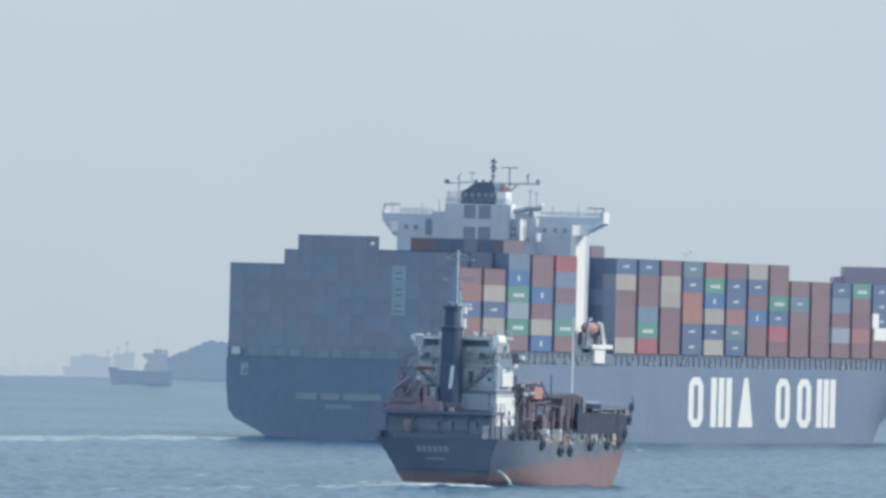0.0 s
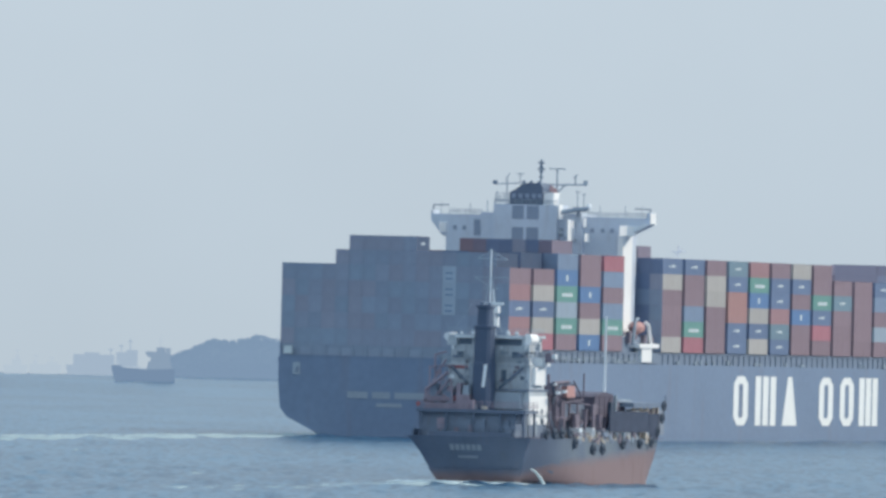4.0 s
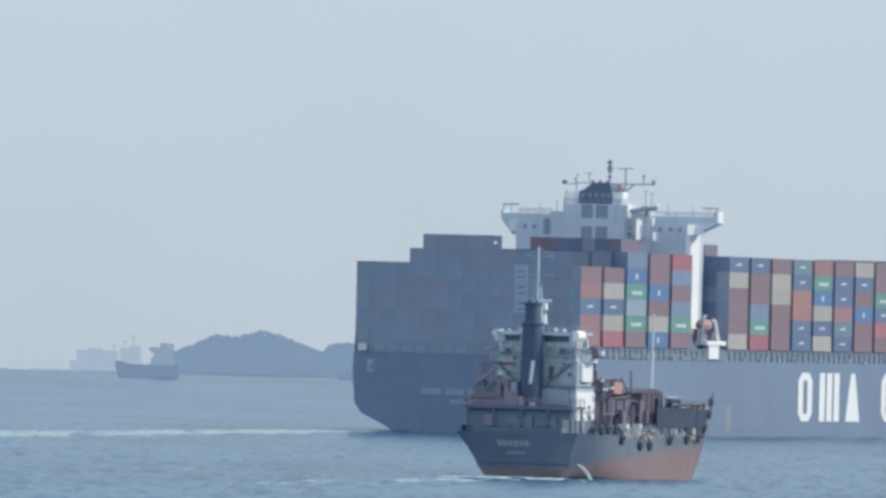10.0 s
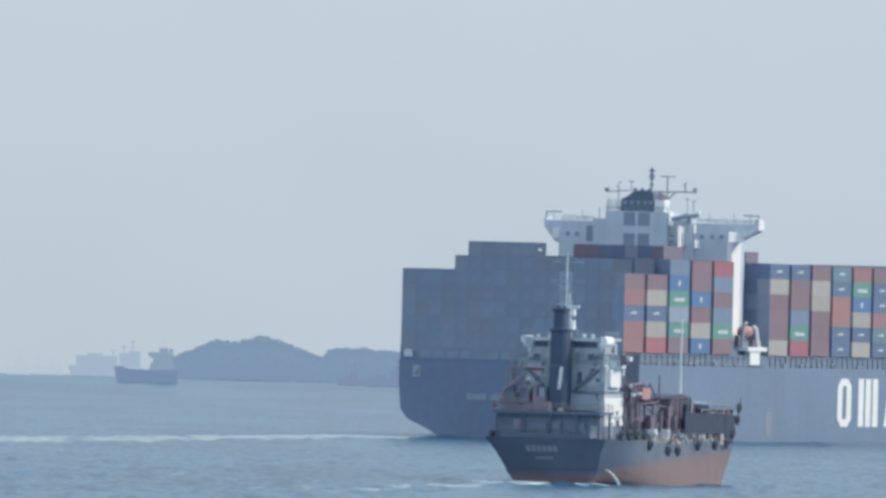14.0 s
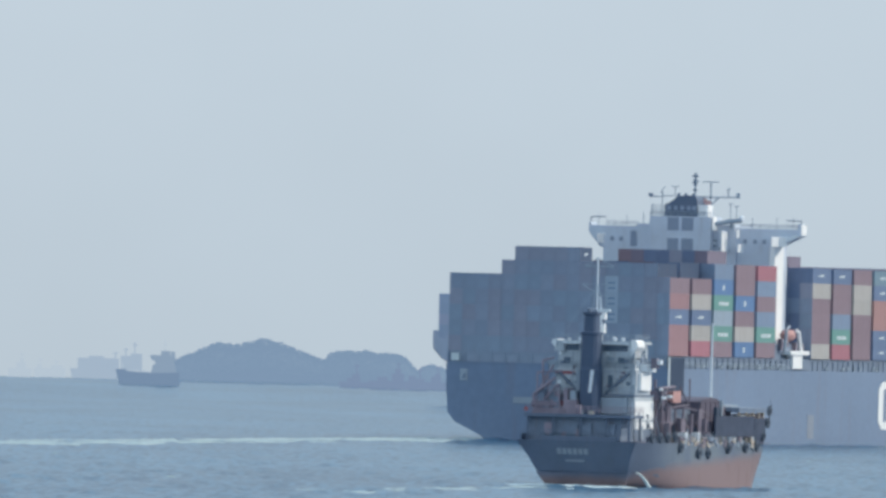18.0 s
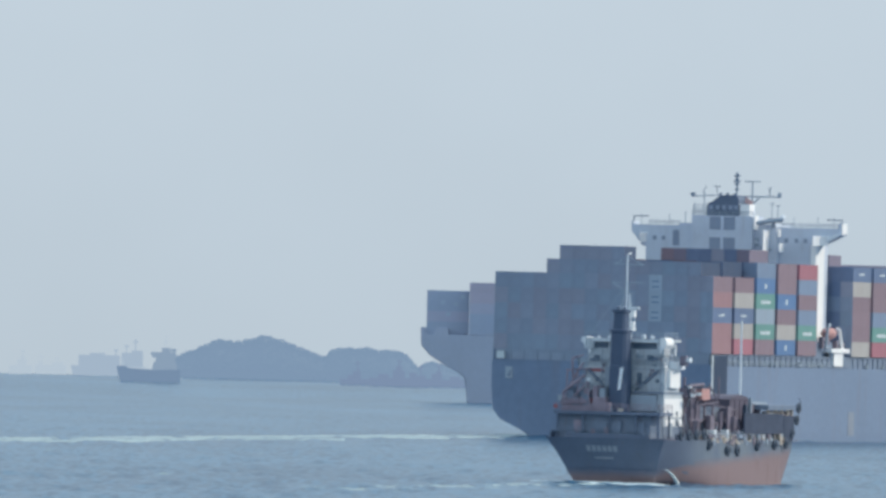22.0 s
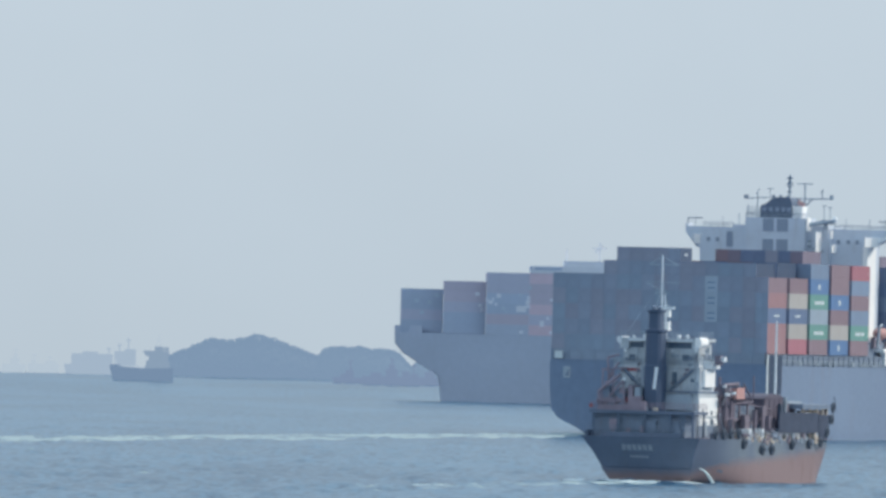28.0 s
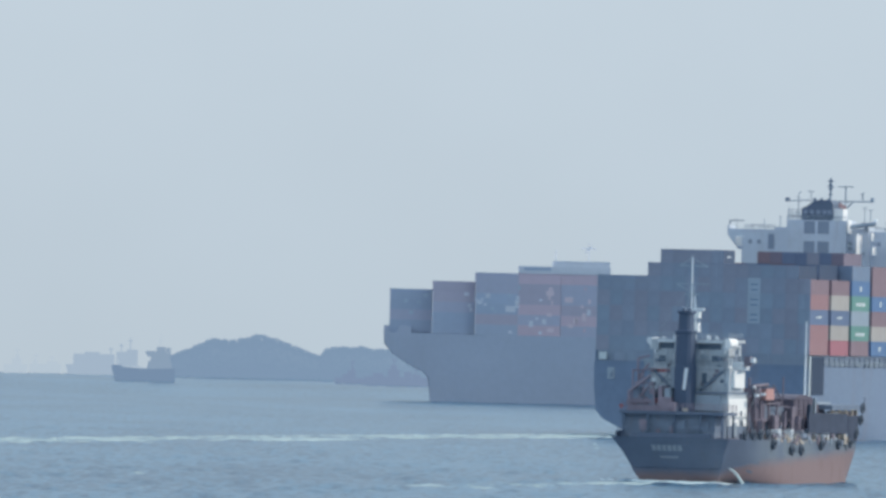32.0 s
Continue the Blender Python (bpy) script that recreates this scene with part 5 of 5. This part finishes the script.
    for y, z, w in ((-36.4, 25.4, 2.8), (-35.6, 19.4, 1.0), (-42.8, 23.4, 0.8), (-43.8, 28.6, 0.8), (-43.9, 19.4, 1.0), (-28.3, 27.0, 0.8), (-24.1, 26.6, 1.0), (-27.0, 27.4, 1.2), (-46.6, 24.4, 1.4), (-47.0, 30.2, 2.2), (-47.2, 20.0, 1.8), (-52.4, 28.4, 2.4), (-52.6, 21.4, 1.6)):
        shape("side_light", FAR_PAINT["pink" if y < -42 and w > 1.1 else "pale"], ship, boxes((side(y) - 0.12, side(y), y, y + w, z, z + 0.5 * w + 0.3)))
    for i in range(16):
        y, z, w = rs.choice([-22.0 - rs.uniform(0, 9.2), -33.8 - rs.uniform(0, 3.4)]), rs.uniform(24.5, 32.5), rs.uniform(0.4, 1.3)
        shape("container_marking", FAR_PAINT[rs.choice(["pale", "teal", "slate", "pale"])], ship, boxes((side(y) - 0.08, side(y) + 0.1, y - w, y, z, z + rs.uniform(0.4, 1.2))))
    for i in range(14):
        y, z, h = -37.6 - rs.uniform(0, 22.5), rs.uniform(20.0, 33.0), rs.uniform(0.8, 2.4)
        shape("container_marking", FAR_PAINT[rs.choice(["pink", "pink", "pale", "rust"])], ship, boxes((-16.28, -16.1, y - rs.uniform(0.5, 1.2), y, z, z + h)))
    for y, z in ((-5.3, 27.4), (-6.9, 24.2), (-10.9, 29.0), (-13.0, 23.6), (-9.0, 27.0)):
        shape("container_marking", FAR_PAINT["teal"], ship, boxes((-3.78, -3.6, y - 1.2, y, z, z + 1.0)))
    return ship


far_ship = build_far_ship()


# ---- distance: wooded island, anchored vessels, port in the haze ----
# The first colour of each glows in place of haze.
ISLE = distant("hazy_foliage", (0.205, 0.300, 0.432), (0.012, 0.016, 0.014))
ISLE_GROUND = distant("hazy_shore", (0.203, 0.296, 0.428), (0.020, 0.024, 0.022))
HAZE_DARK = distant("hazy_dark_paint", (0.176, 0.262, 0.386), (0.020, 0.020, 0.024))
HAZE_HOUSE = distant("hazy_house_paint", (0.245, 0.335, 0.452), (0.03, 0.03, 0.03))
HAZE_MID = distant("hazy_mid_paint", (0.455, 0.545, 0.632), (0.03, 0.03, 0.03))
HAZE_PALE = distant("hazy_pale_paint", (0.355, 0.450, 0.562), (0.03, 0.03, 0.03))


def spot(px, dist):
    """Place on the water for a bearing given in units of the view's width and a distance."""
    return (px * dist * 2 * math.tan(radians(3.467 / 2)), dist, 0)


def island(name, profile, dist, depth, label, seed):
    """A mound under trees: profile holds bearing and height; crowns are clumps of small leaves."""
    rs = random.Random(seed)
    top = thing(name, label, "island")
    top.location = (0, dist, FAR_RISE)
    wide = dist * 2 * math.tan(radians(3.467 / 2))
    px, ph = [p[0] * wide for p in profile], [p[1] - 1.55 for p in profile]
    xs = list(np.arange(px[0], px[-1], 0.9))
    hs = [float(np.interp(x, px, ph)) + rs.uniform(-0.25, 0.25) + 0.12 * math.sin(x * 0.9 + seed) for x in xs]  # clumped tree tops
    def ground(bm):
        rows = []
        for y, f in ((-depth, -0.02), (-depth * 0.97, 0.25), (-depth * 0.6, 0.6), (0, 0.86), (depth * 0.6, 0.6), (depth, -0.02)):
            rows.append([bm.verts.new((x, y, h * f + (0 if f > 0 else -0.3))) for x, h in zip(xs, hs)])
        for a, b in zip(rows, rows[1:]):
            for i in range(len(xs) - 1):
                bm.faces.new((a[i], a[i + 1], b[i + 1], b[i]))
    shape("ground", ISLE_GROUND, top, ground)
    def crowns(bm):
        for k in range(int((xs[-1] - xs[0]) * 80)):
            x = rs.uniform(xs[0], xs[-1])
            h = float(np.interp(x, xs, hs))
            y = rs.uniform(-depth, depth * 0.3)
            f = np.interp(y, [-depth, -depth * 0.4, 0, depth * 0.3], [0.35, 0.8, 1.0, 0.9])
            z = h * f * rs.uniform(0.72, 1.0) if rs.random() < 0.5 else h * f * rs.uniform(0.05, 0.8)
            r = rs.uniform(0.25, 0.7)
            if k % 3 == 0:
                y, z, r = rs.uniform(-0.15, 0.1) * depth, h * rs.uniform(0.84, 1.0), rs.uniform(0.3, 0.5)
            z = max(0.2, z - r * 0.6)
            c = Vector((x, y, z))
            pts = []
            for i in range(14):
                d = Vector((rs.gauss(0, 1), rs.gauss(0, 1), rs.gauss(0, 0.8))).normalized()
                p = c + d * r * rs.uniform(0.5, 1.1)
                s = r * rs.uniform(0.3, 0.5)
                u, v = d.orthogonal().normalized() * s, d.cross(d.orthogonal()).normalized() * s
                vs = [bm.verts.new(p + u + v * 0.3), bm.verts.new(p + v - d * s * 0.5), bm.verts.new(p - u), bm.verts.new(p - v * 1.1 - d * s * 0.3)]
                bm.faces.new(vs)
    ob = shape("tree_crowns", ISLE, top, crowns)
    ob["kind"] = "stuff"
    return top


def bearing(x):
    return x / 1568.0 - 0.5


island("wooded_island", [(bearing(x), h + 1.3) for x, h in ((290, 6.5), (300, 7.6), (318, 9.3), (345, 11.3), (362, 13.2), (372, 13.6), (395, 13.2), (420, 13.8), (448, 15.4), (460, 15.2), (480, 14.2), (505, 12.6), (530, 10.6), (552, 9.2), (578, 8.4), (600, 6))], 4890, 9, "hazy blue wooded island rising to a low hump", 1)
island("wooded_island", [(bearing(x), h + 1.3) for x, h in ((562, 8), (572, 11.6), (610, 12.0), (640, 11.9), (665, 11.5), (695, 11.2), (708, 9.8), (718, 7.4), (726, 5.8), (734, 7.0), (752, 8.0), (768, 7.3), (785, 5.6), (815, 4.4), (860, 3))], 4870, 8, "hazy blue low wooded island beside a taller one", 2)


def anchored_coaster():
    x, y, _ = spot(bearing(249), 4413)
    s = thing("coaster", "hazy dark cargo vessel lying at anchor", "ship")
    s.location = (x, y, FAR_RISE)
    def hull(bm):
        ring = lambda k, z0, z1: [(k, -1.6, z0), (k, 1.6, z0), (k, 1.8, z1), (k, -1.8, z1)]
        loft(bm, [[(-9.4, -0.3, 3.6), (-9.4, 0.3, 3.6), (-9.6, 0.4, 4.6), (-9.6, -0.4, 4.6)], ring(-8.3, -0.4, 4.6), ring(-6.0, -0.5, 4.3), ring(2, -0.5, 3.9), ring(9.6, -0.5, 4.2)])
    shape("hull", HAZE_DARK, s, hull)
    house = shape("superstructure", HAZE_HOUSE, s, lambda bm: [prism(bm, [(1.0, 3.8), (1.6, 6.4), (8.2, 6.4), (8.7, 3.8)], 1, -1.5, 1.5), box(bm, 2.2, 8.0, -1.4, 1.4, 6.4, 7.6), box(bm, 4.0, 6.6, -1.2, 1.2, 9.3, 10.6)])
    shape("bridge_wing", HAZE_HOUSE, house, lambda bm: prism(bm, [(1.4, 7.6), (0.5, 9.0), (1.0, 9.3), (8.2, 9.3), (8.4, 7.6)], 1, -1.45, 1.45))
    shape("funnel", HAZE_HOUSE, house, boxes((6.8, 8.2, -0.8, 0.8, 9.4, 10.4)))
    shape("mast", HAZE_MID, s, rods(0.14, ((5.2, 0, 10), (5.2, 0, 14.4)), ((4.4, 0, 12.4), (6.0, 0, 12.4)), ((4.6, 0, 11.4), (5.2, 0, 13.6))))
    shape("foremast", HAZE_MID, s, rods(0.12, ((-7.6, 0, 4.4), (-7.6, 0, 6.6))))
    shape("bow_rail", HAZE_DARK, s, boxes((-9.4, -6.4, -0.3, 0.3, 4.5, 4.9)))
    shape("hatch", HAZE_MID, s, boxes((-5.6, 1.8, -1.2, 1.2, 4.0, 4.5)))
    return s


anchored_coaster()


def haze_vessel(px0, px1, dist, hull_h, blocks, masts, mat, label):
    wide = dist * 2 * math.tan(radians(3.467 / 2))
    x0, x1 = bearing(px0) * wide, bearing(px1) * wide
    s = thing("distant_ship", label, "ship", "ships in the haze")
    s.location = ((x0 + x1) / 2, dist, FAR_RISE)
    w = (x1 - x0) / 2
    shape("hull", mat, s, lambda bm: prism(bm, [(-w, hull_h), (-w * 0.93, -0.5), (w * 0.97, -0.5), (w, hull_h)], 1, -2, 2))
    for a, b, z0, z1 in blocks:
        shape("upper_block", mat, s, boxes((w * a, w * b, -1.6, 1.6, z0, z1)))
    for a, z0, z1 in masts:
        shape("mast", mat, s, rods(0.22, ((w * a, 0, z0), (w * a, 0, z1)), ((w * a - 0.8, 0, z1 * 0.8 + z0 * 0.2), (w * a + 0.8, 0, z1 * 0.8 + z0 * 0.2))))
    return s


haze_vessel(112, 244, 4900, 3.4, [(-0.8, 0.3, 3.4, 7.0), (-0.5, -0.1, 7.0, 7.7), (0.35, 0.62, 3.4, 8.0), (0.62, 0.92, 3.4, 8.8)], [(0.2, 7, 9.2), (0.48, 8, 10.6), (0.72, 8, 12.6)], HAZE_PALE, "pale ship almost lost in the haze")
haze_vessel(2, 44, 4880, 3.0, [(-0.3, 0.5, 3, 5.0), (0.0, 0.3, 5, 6.4)], [(0.15, 6, 8.2)], HAZE_MID, "small hazy vessel on the horizon")
haze_vessel(48, 104, 4930, 3.2, [(-0.8, -0.5, 3.2, 4.4), (0.1, 0.8, 3.2, 4.2)], [(-0.6, 4, 6.5), (0.4, 4, 5.8)], HAZE_MID, "pale low port buildings in the haze")
# Haze before the shore craft, again put in as glow
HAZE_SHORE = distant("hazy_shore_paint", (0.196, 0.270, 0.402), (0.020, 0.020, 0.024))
haze_vessel(588, 645, 4640, 2.0, [(-0.5, -0.1, 2.0, 3.2), (-0.2, 0.3, 2.0, 4.4), (0.05, 0.2, 4.4, 5.4)], [(0.1, 5, 7.6)], HAZE_SHORE, "small hazy barge before the island")
haze_vessel(640, 745, 4560, 2.8, [(-0.7, -0.35, 2.8, 4.0), (-0.2, 0.2, 2.8, 5.2), (-0.1, 0.1, 5.2, 6.6), (0.35, 0.6, 2.8, 4.6), (0.62, 0.9, 2.8, 3.8)], [(0.0, 6, 8.6), (0.74, 3, 7.2)], HAZE_SHORE, "hazy dark barge before the island")
haze_vessel(740, 812, 4600, 2.6, [(-0.7, -0.2, 2.6, 4.4), (-0.5, -0.25, 4.4, 5.4), (0.2, 0.7, 2.6, 3.6)], [(-0.35, 5, 7.6)], HAZE_SHORE, "hazy workboat before the island")


# ---- wakes ----
def wake(name, label, length, start, spread, seed, height, count, material, side=0.0, ahead=0.0):
    """Foam left on the water behind a ship: a thin broken carpet and low crests, along -y."""
    rs = random.Random(seed)
    top = thing(name, label, "wake")
    def crests(bm):
        for i in range(count):
            s = rs.random()
            y = ahead - length * s ** 1.5
            half = start + (spread - start) * s
            x = side + rs.uniform(-half, half)
            L, W, H = rs.uniform(1.2, 4.5), rs.uniform(0.5, 1.4), height * rs.uniform(0.5, 1.2)
            a = rs.uniform(-0.5, 0.5)
            c, sn = math.cos(a), math.sin(a)
            ring = []
            for k in range(7):
                t = 2 * math.pi * k / 7
                px, py = L * math.cos(t) * rs.uniform(0.7, 1.2), W * math.sin(t) * rs.uniform(0.7, 1.2)
                ring.append(bm.verts.new((x + px * c - py * sn, y + px * sn + py * c, -0.1)))
            peak = bm.verts.new((x, y, H))
            for k in range(7):
                bm.faces.new((ring[k], ring[(k + 1) % 7], peak))
    ob = shape("foam", material, top, crests)
    ob["kind"] = "stuff"
    return top


ship_wake = wake("ship_wake", "long pale foam streak trailing the container ship", 760, 8, 14, 21, 0.20, 5600, FOAM_THIN, ahead=-38.0)
# Ridge added for the hull's dark shadow streak; its steep side looks darker.
def swell(bm):
    rs = random.Random(6)
    rings = []
    for i in range(40):
        y = 2.0 - 1.3 * i
        h = 0.70 * math.sin(min(1.0, i / 6) * 1.57) * (1 - i / 40) * rs.uniform(0.7, 1.1)
        rings.append([(-2.2, y, -0.15), (-0.8, y, h * 0.6), (0.0, y, h), (0.9, y, h * 0.6), (2.4, y, -0.15)])
    loft(bm, rings, False, False)


shape("shade_streak_ridge", SEA, ship_wake, swell, "ridge of water for the dark shadow streak off the stern", True).location = (9.2, -90.4, 0.0)
tanker_wake = wake("tanker_wake", "thin white foam trail behind the small tanker", 150, 2.5, 6, 22, 0.15, 620, FOAM_THIN)
stern_wash = wake("stern_wash", "white water churning at the small tanker's stern", 9, 6.5, 8, 23, 0.30, 110, FOAM, ahead=3.5)


def flecks(bm):
    rs = random.Random(14)
    for i in range(60):
        y = rs.uniform(1380, 2700)
        x = rs.uniform(-0.031, 0.031) * y
        L, W = rs.uniform(0.4, 1.3), rs.uniform(0.3, 0.6)
        ring = [bm.verts.new((x + L * math.cos(k * 1.047) * rs.uniform(0.6, 1.2), y + W * math.sin(k * 1.047), -0.05)) for k in range(6)]
        top = bm.verts.new((x, y, rs.uniform(0.06, 0.16)))
        for k in range(6):
            bm.faces.new((ring[k], ring[(k + 1) % 6], top))


shape("whitecaps", FOAM_THIN, water, flecks, "scattered small white wave crests")["kind"] = "stuff"


# ---- what moves ----
LIFT = 0.65  # height of the ships' zero marks over the water


def sail(ob, start, turn, speed, seconds=32.0, head=None, lift=0.0, swing=0.0):
    way = Vector((math.sin(radians(turn)), math.cos(radians(turn)), 0))
    times = [0.0, 0.1, 0.5, 1.0] + [2.0 * i for i in range(1, 16)] + [31.0, 31.5, 31.9, seconds]
    rows = []
    for t in times:
        p = Vector((*start, 0)) + way * speed * t
        rows.append((t, pose(p.x, p.y, lift, 0, 0, -(turn if head is None else head) - swing * (t - 16))))
    walk(ob, rows)


def motions():
    sail(container_ship, SHIP_START, SHIP_TURN, SHIP_SPEED, lift=LIFT)
    sail(ship_wake, (-18.27, 2681.6), SHIP_TURN, 7.49, head=12.2)
    sail(bunker_tanker, TANKER_START, TANKER_TURN, TANKER_SPEED, lift=LIFT, swing=TANKER_SWING)
    sail(tanker_wake, TANKER_START, TANKER_TURN, TANKER_SPEED, head=13.0)
    sail(stern_wash, TANKER_START, TANKER_TURN, TANKER_SPEED, swing=TANKER_SWING)
    walk(water, [(2.0 * i, pose(-0.25 * 2.0 * i, -0.9 * 2.0 * i, 0)) for i in range(17)])
    sail(far_ship, FAR_START, FAR_TURN, FAR_SPEED)


motions()
